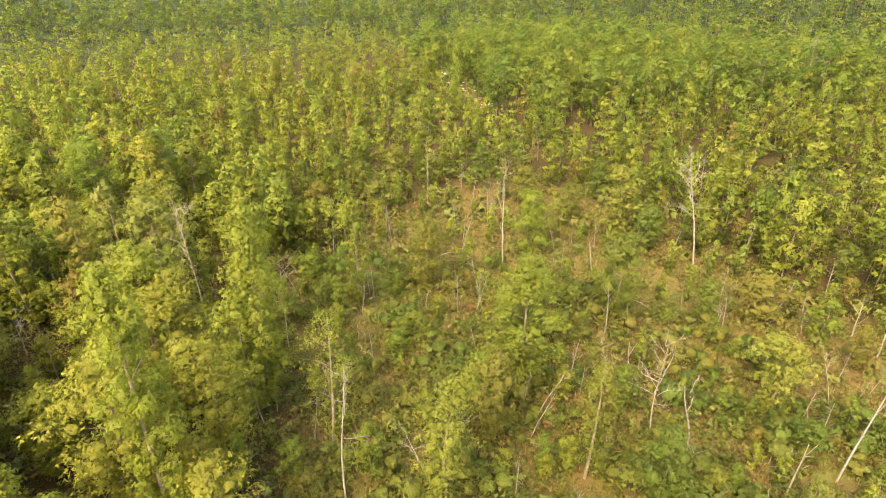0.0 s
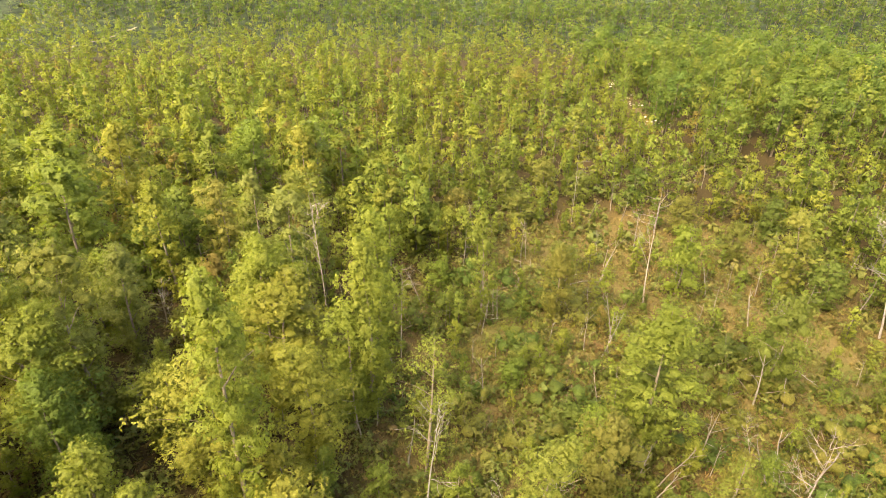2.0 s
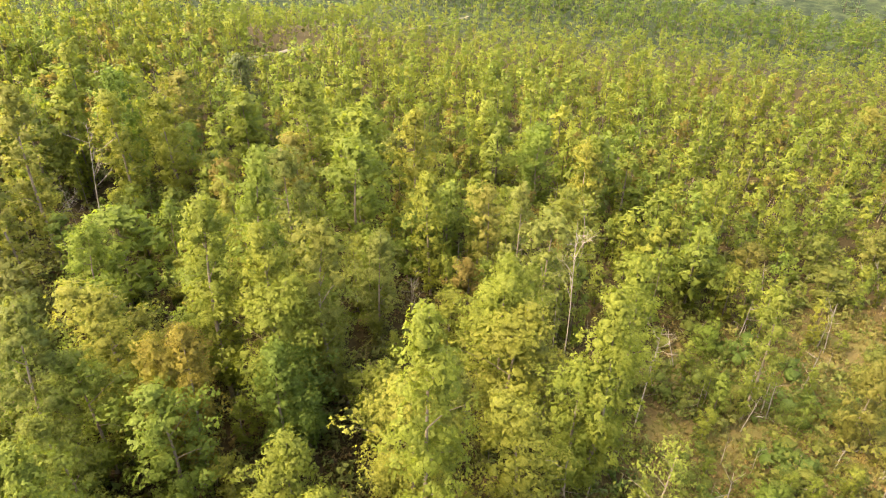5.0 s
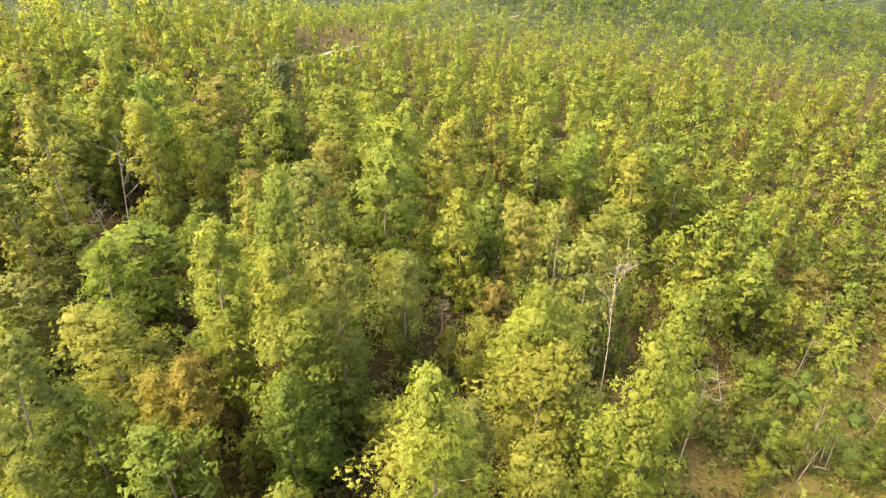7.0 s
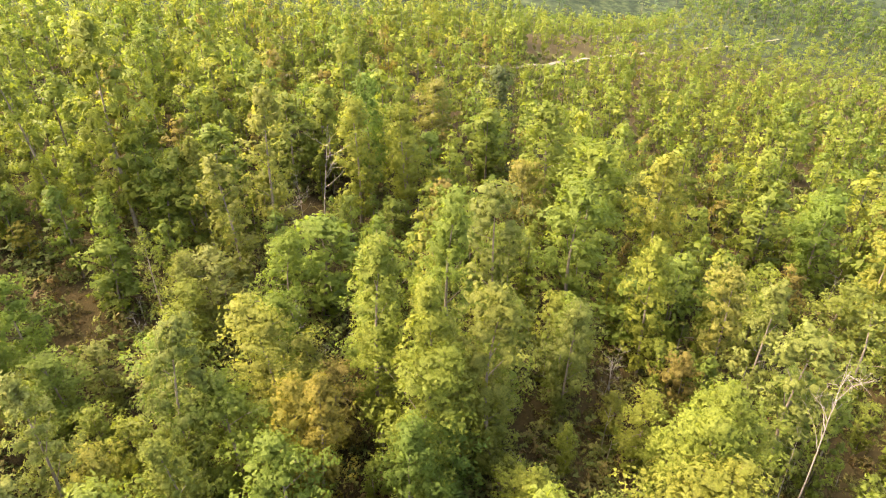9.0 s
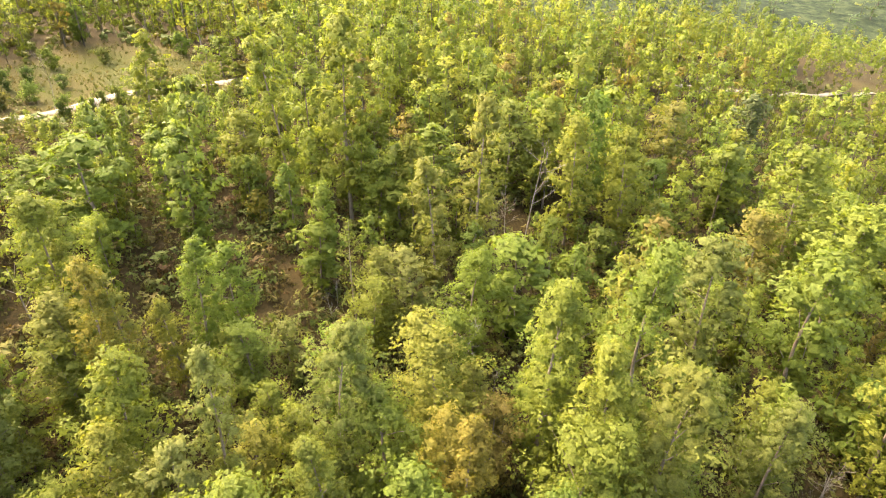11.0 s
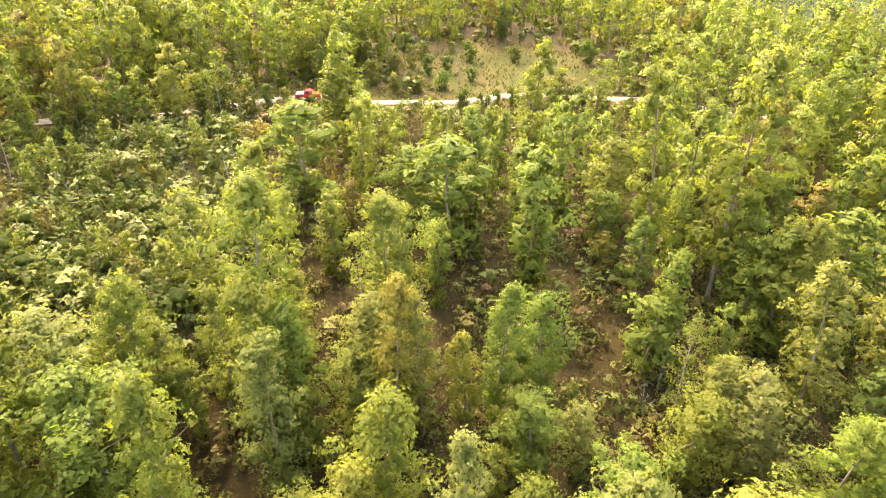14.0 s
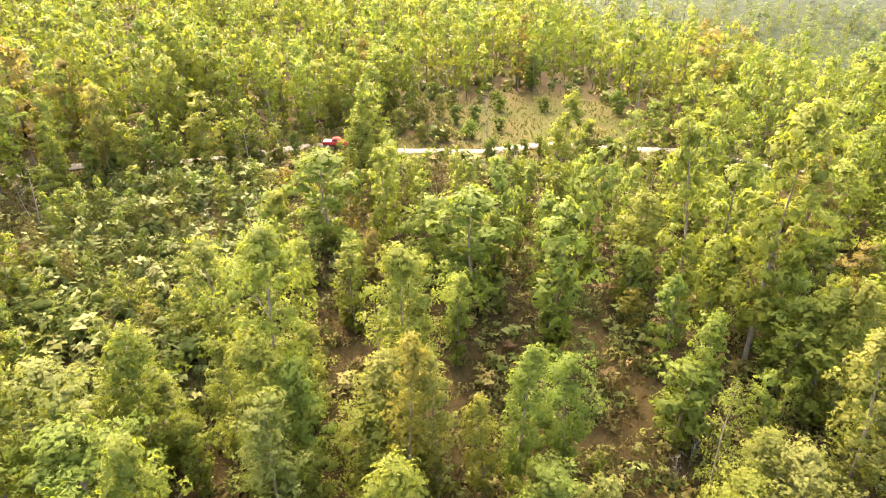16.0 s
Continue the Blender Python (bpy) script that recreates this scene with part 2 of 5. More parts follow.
def ground_z(x, y):
    """A slope that climbs to a ridge in the south-west and falls to a valley in the north."""
    x, y = np.asarray(x, float), np.asarray(y, float)
    s = np.clip(-(CA * x + SA * y), -420, 320)
    q = np.clip((-SA * x + CA * y) / 100, -9, 9)
    z = 3.0 + 0.056 * s + 11.2 * np.tanh((s - 30) / 55) - 1.56 * q - 2.23 * q * q / (1 + 0.06 * q * q)
    r = np.hypot(x + 60, y - 60)
    z += 0.35 * np.sin(x * 0.21 + 1.3 * np.sin(y * 0.13)) + 0.3 * np.sin(y * 0.27 + x * 0.05)
    # beyond the field the land drops into a valley, and hills rise behind it
    edge = -x - 212 - 0.3 * np.maximum(y - 120, 0) - 0.9 * np.maximum(-y - 30, 0)
    z -= 46 * smooth(0, 120, edge)
    far = np.maximum(r - 420, 0)
    z += far * 0.075 + smooth(0, 300, far) * 16 * np.sin(x * 0.006 + 1.0) * np.cos(y * 0.005 - 0.4)
    return z


def blob(x, y, cx, cy, rx, ry, turn=0.0, soft=0.25):
    """1 inside a wobbly ellipse, 0 outside."""
    c, s = math.cos(radians(turn)), math.sin(radians(turn))
    u, v = ((x - cx) * c + (y - cy) * s) / rx, (-(x - cx) * s + (y - cy) * c) / ry
    d = np.hypot(u, v) + 0.10 * np.sin(3 * np.arctan2(v, u) + cx) + 0.07 * np.sin(x * 0.3) * np.cos(y * 0.27)
    return 1 - smooth(1 - soft, 1 + soft, d)


ROAD = [(-30, -128), (-55, -98), (-77.5, -73), (-99, -55), (-109.5, -44.5), (-114, -35.5), (-122.2, -25.2), (-140.5, -4.2), (-156, 30), (-168, 75),
        (-182, 125), (-196, 180), (-222, 240), (-246, 310), (-262, 390), (-268, 470)]


def spline(points, n):
    """Points along a smooth curve through the given ones."""
    p = np.array(points, float)
    p = np.vstack([2 * p[0] - p[1], p, 2 * p[-1] - p[-2]])
    out = []
    for i in range(1, len(p) - 2):
        a, b, c, d = p[i - 1:i + 3]
        for t in np.linspace(0, 1, n, endpoint=False):
            out.append(0.5 * (2 * b + (c - a) * t + (2 * a - 5 * b + 4 * c - d) * t * t + (3 * b - a - 3 * c + d) * t ** 3))
    out.append(p[-2])
    return np.array(out)


ROAD_LINE = spline(ROAD, 10)


def road_gap(x, y):
    d = np.full(np.shape(x), 1e9)
    for a, b in ROAD_LINE:
        d = np.minimum(d, np.hypot(x - a, y - b))
    return d


def clearing(x, y):
    return np.maximum(np.maximum(blob(x, y, 32, 84, 45, 48, 0, 0.25), blob(x, y, 10, 40, 22, 22, 0, 0.25)), blob(x, y, 56, 48, 32, 30, 0, 0.25))


def roadside(x, y):
    """Where growth stays low towards the road: by the parked truck and before the field."""
    return np.maximum(blob(x, y, -100, -37, 14, 4.0, 37, 0.2), blob(x, y, -115, -9, 25, 21, 128, 0.2))


def field(x, y):
    return np.maximum(blob(x, y, -150, -19, 21, 18, 130, 0.25), blob(x, y, -139, -35, 8, 7, 130, 0.3))


def brushy(x, y):
    return np.maximum(blob(x, y, -70, -42, 24, 15, 35, 0.3), blob(x, y, -56, -30, 14, 12, 35, 0.3))


TRAIL = spline([(63, 215), (61.5, 237), (58, 277), (56, 311), (51, 378), (52, 470)], 8)


def trail_gap(x, y):
    d = np.full(np.shape(x), 1e9)
    for p, q in TRAIL:
        d = np.minimum(d, np.hypot(x - p, y - q))
    return d


def mature(x, y):
    """The tall closed wood beyond the stony track."""
    edge = 175 + 70 * np.exp(-((x - 40) / 22) ** 2) + 0.12 * (x - 100)
    return smooth(-6, 6, y - edge) * smooth(44, 56, x + 0.02 * (y - 200))


def open_ground(x, y):
    return np.clip(clearing(x, y) + field(x, y) + 0.8 * brushy(x, y) + (road_gap(x, y) < 6) + (trail_gap(x, y) < 4), 0, 1)


# ---------------------------------------------------------------- mesh building
def raw_mesh(name, verts, faces, mats, slots=None, tint=None, attr="tint", smooth_faces=None, normals=None):
    """A mesh from arrays: faces is a list of (k, 3) or (k, 4) index arrays."""
    me = bpy.data.meshes.new(name)
    verts = np.ascontiguousarray(verts, np.float32)
    me.vertices.add(len(verts))
    me.vertices.foreach_set("co", verts.ravel())
    loops = np.concatenate([f.ravel() for f in faces]).astype(np.int32)
    sizes = np.concatenate([np.full(len(f), f.shape[1]) for f in faces]).astype(np.int32)
    me.loops.add(len(loops))
    me.loops.foreach_set("vertex_index", loops)
    me.polygons.add(len(sizes))
    me.polygons.foreach_set("loop_start", np.concatenate([[0], np.cumsum(sizes)[:-1]]).astype(np.int32))
    me.polygons.foreach_set("loop_total", sizes)
    for m in mats:
        me.materials.append(m)
    if slots is not None:
        me.polygons.foreach_set("material_index", np.asarray(slots, np.int32))
    flat = np.full(len(sizes), normals is not None) if smooth_faces is None else np.asarray(smooth_faces, bool)
    me.polygons.foreach_set("use_smooth", flat)
    if tint is not None:
        at = me.attributes.new(attr, "FLOAT", "POINT")
        at.data.foreach_set("value", np.asarray(tint, np.float32))
    me.update(calc_edges=True)
    if normals is not None:
        cn = me.attributes.new("custom_normal", "FLOAT_VECTOR", "POINT")
        cn.data.foreach_set("vector", np.ascontiguousarray(normals, np.float32).ravel())
    return me


def tube(path, radii, sides=6):
    """A tapered round limb along a path: verts and quads."""
    path = np.asarray(path, float)
    d = np.gradient(path, axis=0)
    d /= np.linalg.norm(d, axis=1)[:, None] + 1e-9
    ref = np.where(np.abs(d[:, 2:3]) > 0.9, [[1.0, 0, 0]], [[0, 0, 1.0]])
    u = np.cross(d, ref)
    u /= np.linalg.norm(u, axis=1)[:, None] + 1e-9
    w = np.cross(d, u)
    a = np.linspace(0, 2 * np.pi, sides, endpoint=False)
    ring = path[:, None] + np.asarray(radii)[:, None, None] * (np.cos(a)[None, :, None] * u[:, None] + np.sin(a)[None, :, None] * w[:, None])
    n = len(path)
    i, j = np.meshgrid(np.arange(n - 1), np.arange(sides), indexing="ij")
    k = (j + 1) % sides
    quads = np.stack([i * sides + j, i * sides + k, (i + 1) * sides + k, (i + 1) * sides + j], -1).reshape(-1, 4)
    return ring.reshape(-1, 3), quads


def join(pieces):
    """Joins (verts, faces) pairs of one face size."""
    vs, fs, n = [], [], 0
    for v, f in pieces:
        vs.append(v); fs.append(f + n); n += len(v)
    return np.vstack(vs), np.vstack(fs)


def limb_path(r, start, heading, length, steps=5, droop=0.0, wobble=0.12):
    p, d, out = np.array(start, float), np.array(heading, float), [np.array(start, float)]
    for _ in range(steps):
        d = d + r.normal(0, wobble, 3) + (0, 0, -droop)
        d /= np.linalg.norm(d)
        p = p + d * length / steps
        out.append(p.copy())
    return np.array(out)


def unit_rows(v):
    return v / (np.linalg.norm(v, axis=-1, keepdims=True) + 1e-9)


GOLD = (1 + 5 ** 0.5) / 2
ICO = unit_rows(np.array([(-1, GOLD, 0), (1, GOLD, 0), (-1, -GOLD, 0), (1, -GOLD, 0), (0, -1, GOLD), (0, 1, GOLD), (0, -1, -GOLD), (0, 1, -GOLD),
                          (GOLD, 0, -1), (GOLD, 0, 1), (-GOLD, 0, -1), (-GOLD, 0, 1)]))
ICO_FACES = np.array([(a, b, c) for a, b, c in combinations(range(12), 3)
                      if max(np.linalg.norm(ICO[a] - ICO[b]), np.linalg.norm(ICO[b] - ICO[c]), np.linalg.norm(ICO[a] - ICO[c])) < 1.2])
ICO_FACES = np.array([(a, b, c) if np.dot(np.cross(ICO[b] - ICO[a], ICO[c] - ICO[a]), ICO[a]) > 0 else (a, c, b) for a, b, c in ICO_FACES])


def foliage(r, centres, radii, count, size, flat=0.8, spray=3, heart=0.60, lean=0.36, up=0.10, own=0.48):
    """Leaf clumps: an uneven dense heart in each, and loose sprays of leaves all over it.
    The normals lean with the clump and the crown, so that both have a sunny and a shady side."""
    centres, radii = np.asarray(centres), np.asarray(radii)
    inner = slice(1, None, 2) if len(centres) > 2 else slice(0, None)
    every, size_all = centres, radii
    centres, radii = centres[inner], radii[inner]
    m = len(centres)
    # hearts
    q = unit_rows(r.normal(size=(m, 3, 3)))
    e1 = q[:, 0]; e2 = unit_rows(np.cross(e1, q[:, 1])); e3 = np.cross(e1, e2)
    turn = np.stack([e1, e2, e3], 1)
    hd = np.einsum("kj,mji->mki", ICO, turn)
    hv = centres[:, None] + hd * (radii[:, None] * heart * r.uniform(0.68, 1.22, (m, 12)))[:, :, None] * (1, 1, flat)
    hf = (ICO_FACES[None] + (np.arange(m) * 12)[:, None, None]).reshape(-1, 3)
    if not heart:
        hv, hd, hf = hv[:0], hd[:0], hf[:0]
    # sprays
    centres, radii = every, size_all
    n = max(3, count // spray)
    w = radii ** 2
    pick = r.choice(len(centres), n, p=w / w.sum())
    d = r.normal(size=(n, 3))
    d[:, 2] = d[:, 2] * 0.9 + 0.30
    d = unit_rows(d)
    c = centres[pick] + d * (radii[pick] * r.uniform(0.40, 1.15, n) ** 0.8)[:, None] * (1, 1, flat)
    nrm = unit_rows(d * 0.8 + r.normal(0, 0.30, (n, 3)) + (0, 0, 0.35))
    t = unit_rows(np.cross(nrm, r.normal(size=(n, 3))))
    b = np.cross(nrm, t)
    scale = size * r.uniform(0.7, 1.3, n)
    out, first = [], r.uniform(0, 6.28, n)
    for k in range(spray):
        a = (first + 6.283 * k / spray + r.uniform(-0.6, 0.6, n))[:, None]
        u, v = np.cos(a) * t + np.sin(a) * b, np.cos(a) * b - np.sin(a) * t
        ln, wd = (scale * r.uniform(0.7, 1.3, n))[:, None], (scale * r.uniform(0.38, 0.60, n))[:, None]
        root = c + u * ln * (0.05 if spray > 1 else -0.45) + r.normal(0, 0.22 * size, (n, 3))
        out.append(np.stack([root - v * wd, root + v * wd, root + u * ln + nrm * ln * r.uniform(-0.5, 0.25, (n, 1))], 1))
    lv = np.stack(out, 1).reshape(-1, 3)
    fn = unit_rows(np.cross(lv[1::3] - lv[0::3], lv[2::3] - lv[0::3]))
    ld = np.repeat(unit_rows(d + (0, 0, 0.1)), spray * 3, 0)
    flip = np.repeat((fn * ld[::3]).sum(1) < 0, 3)
    lv = np.where(flip[:, None], lv.reshape(-1, 3, 3)[:, [0, 2, 1]].reshape(-1, 3), lv)
    fn = np.repeat(fn, 3, 0) * np.where(flip, -1, 1)[:, None]
    V = np.vstack([hv.reshape(-1, 3), lv])
    F = np.vstack([hf, np.arange(len(lv)).reshape(-1, 3) + hv.size // 3])
    lo, hi = V.min(0), V.max(0)
    side = (V - (lo + hi) / 2) / ((hi - lo) / 2 + 1e-9) * (1, 1, 0.55)
    N = np.vstack([hd.reshape(-1, 3), unit_rows(ld * (1 - own) + fn * own)])
    N = unit_rows(N * (1 - lean) + unit_rows(side) * lean + (0, 0, up))
    return V, F, N


def tree_plan(r, height, radius, bare=0.25, limbs=16, lean=0.05, fullness=1.0, clumps=None):
    """Trunk, limbs and the leaf clumps of a tall, uneven crown: limbs spiral up the trunk and carry their leaves in tiers."""
    top = np.array([r.normal(0, lean) * height, r.normal(0, lean) * height, height * 0.97])
    t = np.linspace(0, 1, 7)[:, None]
    side = np.array([r.normal(0, 0.03), r.normal(0, 0.03), 0]) * height
    trunk = top * t + side * np.sin(t * np.pi)
    r0 = height * 0.008 + 0.025
    wood = [tube(trunk, r0 * (1.25 - 1.1 * t[:, 0]), 5)]
    centres, radii = [], []
    spin, wide = r.uniform(0, 6.28), r.uniform(0.45, 0.68)
    heavy = r.uniform(0, 6.28)
    for i in range(limbs):
        u = (i + r.uniform(0, 0.9)) / limbs
        h = bare + (0.98 - bare) * u
        # widest part way up, narrow at the tip, fuller on one side
        prof = 0.42 + 0.58 * math.sin(math.pi * min(1, u / wide) / 2) if u < wide else max(0.12, 1 - 0.9 * ((u - wide) / (1 - wide)) ** 1.7)
        az = spin + i * 2.4 + r.uniform(-0.7, 0.7)
        reach = radius * prof * r.uniform(0.52, 1.0) * (1 + 0.16 * math.cos(az - heavy))
        base = top * h + side * math.sin(h * math.pi)
        rise = reach * r.uniform(0.1, 0.8)
        tip = base + (math.cos(az) * reach, math.sin(az) * reach, rise)
        tip[2] = min(tip[2], height)
        if i % 8 == 0:
            wood.append(tube(np.array([base - (0, 0, 0.04 * height), (base + tip) / 2 + (0, 0, -0.08), tip]), np.array([r0 * 0.4 * (1.1 - h * 0.7) + 0.01, 0.03, 0.012]), 3))
        for f in (1.0, 0.55):
            c = base + (tip - base) * f + r.normal(0, 0.09, 3) * (radius, radius, 0.3 * radius + 0.02 * height)
            centres.append(c); radii.append((0.16 + radius * r.uniform(0.11, 0.27)) * fullness * (1.0 if f == 1.0 else 1.1))
    centres.append(top); radii.append(0.15 + radius * 0.13)
    return join(wood), np.array(centres), np.array(radii)


# ---------------------------------------------------------------- ground, road
def build_ground():
    n = 160
    u = np.linspace(-1, 1, n)
    k = 5.2
    ax = np.sinh(u * k) / math.sinh(k) * 3200
    X, Y = np.meshgrid(ax - 45, ax + 45, indexing="ij")
    Z = ground_z(X, Y)
    i, j = np.meshgrid(np.arange(n - 1), np.arange(n - 1), indexing="ij")
    q = np.stack([i * n + j, (i + 1) * n + j, (i + 1) * n + j + 1, i * n + j + 1], -1).reshape(-1, 4)
    V = np.stack([X, Y, Z], -1).reshape(-1, 3)
    o = open_ground(V[:, 0], V[:, 1])
    me = raw_mesh("ground", V, [q], [floor_mat], tint=o, attr="open_ground", smooth_faces=np.ones(len(q), bool))
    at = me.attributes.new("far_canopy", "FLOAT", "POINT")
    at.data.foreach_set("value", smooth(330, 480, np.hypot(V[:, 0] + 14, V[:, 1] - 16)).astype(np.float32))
    at = me.attributes.new("meadow", "FLOAT", "POINT")
    at.data.foreach_set("value", np.maximum(field(V[:, 0], V[:, 1]), 0.8 * smooth(12, 5, road_gap(V[:, 0], V[:, 1]))).astype(np.float32))
    return tagged(new("ground", me), "hilly forest floor of brown leaf litter and dry tan grass", "ground", kind="structure")


def surface_z(x, y):
    return ground_z(x, y)


build_ground()


def build_road():
    line = ROAD_LINE
    d = np.gradient(line, axis=0)
    d /= np.linalg.norm(d, axis=1)[:, None]
    nrm = np.stack([-d[:, 1], d[:, 0]], 1)
    across = np.array([-1.25, -0.9, -0.5, 0, 0.5, 0.9, 1.25])
    lift = np.array([-0.15, 0.20, 0.17, 0.23, 0.17, 0.20, -0.15])
    wob = 1 + 0.12 * np.sin(np.arange(len(line)) * 0.9)
    P = line[:, None] + nrm[:, None] * (across[None, :] * wob[:, None])[:, :, None]
    z = surface_z(line[:, 0], line[:, 1])[:, None] + lift[None, :] + 0.0 * P[:, :, 0]
    V = np.concatenate([P, z[:, :, None]], 2).reshape(-1, 3)
    m = len(across)
    i, j = np.meshgrid(np.arange(len(line) - 1), np.arange(m - 1), indexing="ij")
    q = np.stack([i * m + j, i * m + j + 1, (i + 1) * m + j + 1, (i + 1) * m + j], -1).reshape(-1, 4)
    me = raw_mesh("road", V, [q], [gravel_mat], smooth_faces=np.ones(len(q), bool))
    return tagged(new("road", me), "pale gravel forest road with worn wheel tracks", "road", kind="structure")


build_road()


# ---------------------------------------------------------------- trees
def tree_thing(name, r, height, radius, leaf_mat, label, count=1300, size=0.24, bare=0.22, limbs=18, fullness=1.0, group="", dense=True):
    """A living tree at the origin: an empty at its foot with trunk and crown."""
    wood, c, rad = tree_plan(r, height, radius, bare, limbs, 0.04, fullness)
    lv, lf, ln = foliage(r, c, rad, count, size, heart=0.48 if dense else 0)
    root = tagged(new(name), label, "tree", group)
    t = new("trunk", raw_mesh("trunk", wood[0], [wood[1]], [bark], smooth_faces=np.ones(len(wood[1]), bool)))
    k = new("crown", raw_mesh("crown", lv, [lf], [leaf_mat], normals=ln))
    t.parent = k.parent = root
    return root


def dead_thing(name, r, height, label, limbs=7, lean=(0, 0), thick=1.0, mat=None, spread=0.3, start=0.45, snapped=False):
    """A dead tree: bare trunk and limbs with forked twigs."""
    root = tagged(new(name), label, "dead tree", "dead trees among the living")
    t = np.linspace(0, 1, 9)[:, None]
    top = np.array([lean[0] * height, lean[1] * height, height])
    trunk = top * t + np.array([r.normal(0, 0.02), r.normal(0, 0.02), 0]) * height * np.sin(t * np.pi * 1.5)
    r0 = (0.0044 * height + 0.022) * thick
    end = 0.5 if snapped else 0.13
    tk = tube(trunk, r0 * (1.15 - (1.15 - end) * t[:, 0]), 7)
    ob = new("trunk", raw_mesh("trunk", tk[0], [tk[1]], [mat or deadwood], smooth_faces=np.ones(len(tk[1]), bool)))
    ob.parent = root
    limbs = int(limbs * 1.7)
    for i in range(limbs):
        h = start + (0.97 - start) * (i + r.uniform(0, 1)) / limbs
        base = top * h
        az, up = r.uniform(0, 6.28), r.uniform(0.3, 1.3)
        hd = np.array([math.cos(az), math.sin(az), up]); hd /= np.linalg.norm(hd)
        ln = height * spread * (1.15 - 0.7 * h) * r.uniform(0.6, 1.2)
        p = limb_path(r, base, hd, ln, 6, -0.02, 0.18)
        pcs = [tube(p, np.linspace(r0 * 0.38, 0.012, 7), 4)]
        for k in (2, 3, 3, 4, 5):
            tw = hd + r.normal(0, 0.6, 3) + (0, 0, 0.3); tw /= np.linalg.norm(tw)
            pcs.append(tube(limb_path(r, p[k], tw, ln * r.uniform(0.25, 0.5), 4, 0, 0.2), np.linspace(r0 * 0.18, 0.010, 5), 3))
        v, f = join(pcs)
        b = new("limb", raw_mesh("limb", v, [f], [mat or deadwood], smooth_faces=np.ones(len(f), bool)))
        b.parent = root
    return root


def at_ground(x, y, turn=0.0, scale=1.0, wide=1.0, sink=0.12):
    return Matrix.Translation((x, y, float(surface_z(x, y)) - sink)) @ Matrix.Rotation(radians(turn), 4, "Z") @ Matrix.Diagonal((scale * wide, scale * wide, scale, 1))


# ---------------------------------------------------------------- where the woods stand

# trees that stand out: x, y, height, crown radius
PLACED = []          # filled below: (kind, x, y, height, radius)


def stand(kind, *rows):
    for row in rows:
        x, y, h, w = row
        PLACED.append((kind, x, y, h, w * (0.95 if "bush" not in kind else 0.76)))


stand("yellow",
      (-40.9, 50.8, 25.5, 5.8), (30.3, 219.6, 6.6, 2.2), (6.5, 36.3, 20.4, 3.5), (22.1, 56.9, 7.4, 2.4), (56.5, 52.3, 10.8, 3.6), (55.5, 58.2, 4.6, 2),
      (55.1, 98.8, 17.6, 5.8), (61, 79.9, 5.5, 2), (-38.1, 110.7, 18.1, 4.7), (-104.9, 52.3, 19.1, 6), (-85.7, 62, 9.8, 3.2), (-71.8, 28.1, 11.5, 3.8),
      (-58.7, -0.7, 16, 4.7), (-59.5, 5, 16.5, 2.4), (-42.9, 20.7, 17, 2.5), (-84.4, 43, 25.5, 4.3), (-52.2, -11.5, 16.4, 1.5), (-61.2, -21.9, 14.6, 3.6))
stand("yellow",
      (0.1, 82.2, 22.4, 2.6))
stand("oak",
      (-45.1, 44.6, 25.5, 3.6), (-41.4, 43.4, 21.5, 5.6), (-24.5, 42.1, 20.3, 4.9), (-26.8, 64, 22.5, 4.7), (-15.3, 71.3, 25.1, 4.2), (-81.1, 97.5, 20.7, 5.6),
      (-88.5, 65.6, 5.9, 2), (-57.4, 119.4, 21.9, 5.5), (-14.6, 55.1, 17.1, 3.6), (-32.2, 128.5, 19, 5.6), (-25.5, 183.5, 7.7, 2.5), (-36.5, 117.4, 23.8, 4.6),
      (-22.7, 57.8, 19.2, 5.2), (-13.6, 57.2, 22.1, 3.6), (20.9, 58.9, 19.4, 5.4), (-64.9, 101.9, 25.5, 6), (-36.1, 123.1, 23.4, 6), (-42.2, 67.8, 7.1, 2.3))
stand("oak",
      (77.7, 87.9, 8.1, 2.7), (-53.2, 44.1, 16.7, 3.9), (-47, 22.1, 11.6, 3.8), (-20.3, 36.4, 25.5, 2.7), (-25, 60.4, 20.9, 4.7), (-100.3, 72.7, 14, 4.6),
      (-92.4, 59.5, 19, 4), (-80.5, 126.6, 19.4, 6), (-90.8, 185.3, 16.8, 5.5), (-52.8, 53.5, 23.3, 3.7), (-96, 38.3, 15.7, 5), (-36.5, 120, 23.2, 6),
      (-60, 15.2, 12.9, 3.5), (-49.5, 41.3, 20.6, 3.1), (-44.3, 7.3, 16.1, 3.6), (-92.8, 26.3, 25.5, 4.9), (-88, 34.9, 18.1, 3.2), (-91.7, 68.2, 16.7, 3.8))
stand("oak",
      (-60.7, 55.9, 22.1, 3), (-83.4, 92, 20.1, 6), (-101.5, 91.8, 17.3, 4.9), (-68.9, 89.3, 20.4, 6), (-129.8, 2.2, 11.7, 2.5), (-102.6, -1.3, 19.4, 2.9),
      (-48.2, 16, 13.5, 3.5), (-56.3, 1, 13.4, 4.1), (-60.8, 78.1, 19.8, 5.3), (-44.6, 3.4, 13.7, 3.3), (-38.6, -3.1, 18.6, 2.3), (-102.1, 11.2, 12.4, 4),
      (-77.3, -55.4, 6.6, 2.2), (-85.2, -18.4, 15.6, 2.3), (-49.3, 7.5, 15.6, 3.3), (-67.3, 27.3, 13.6, 3.7), (-89.5, 33.4, 15.8, 4.2), (-89.5, -57.4, 4.3, 2))
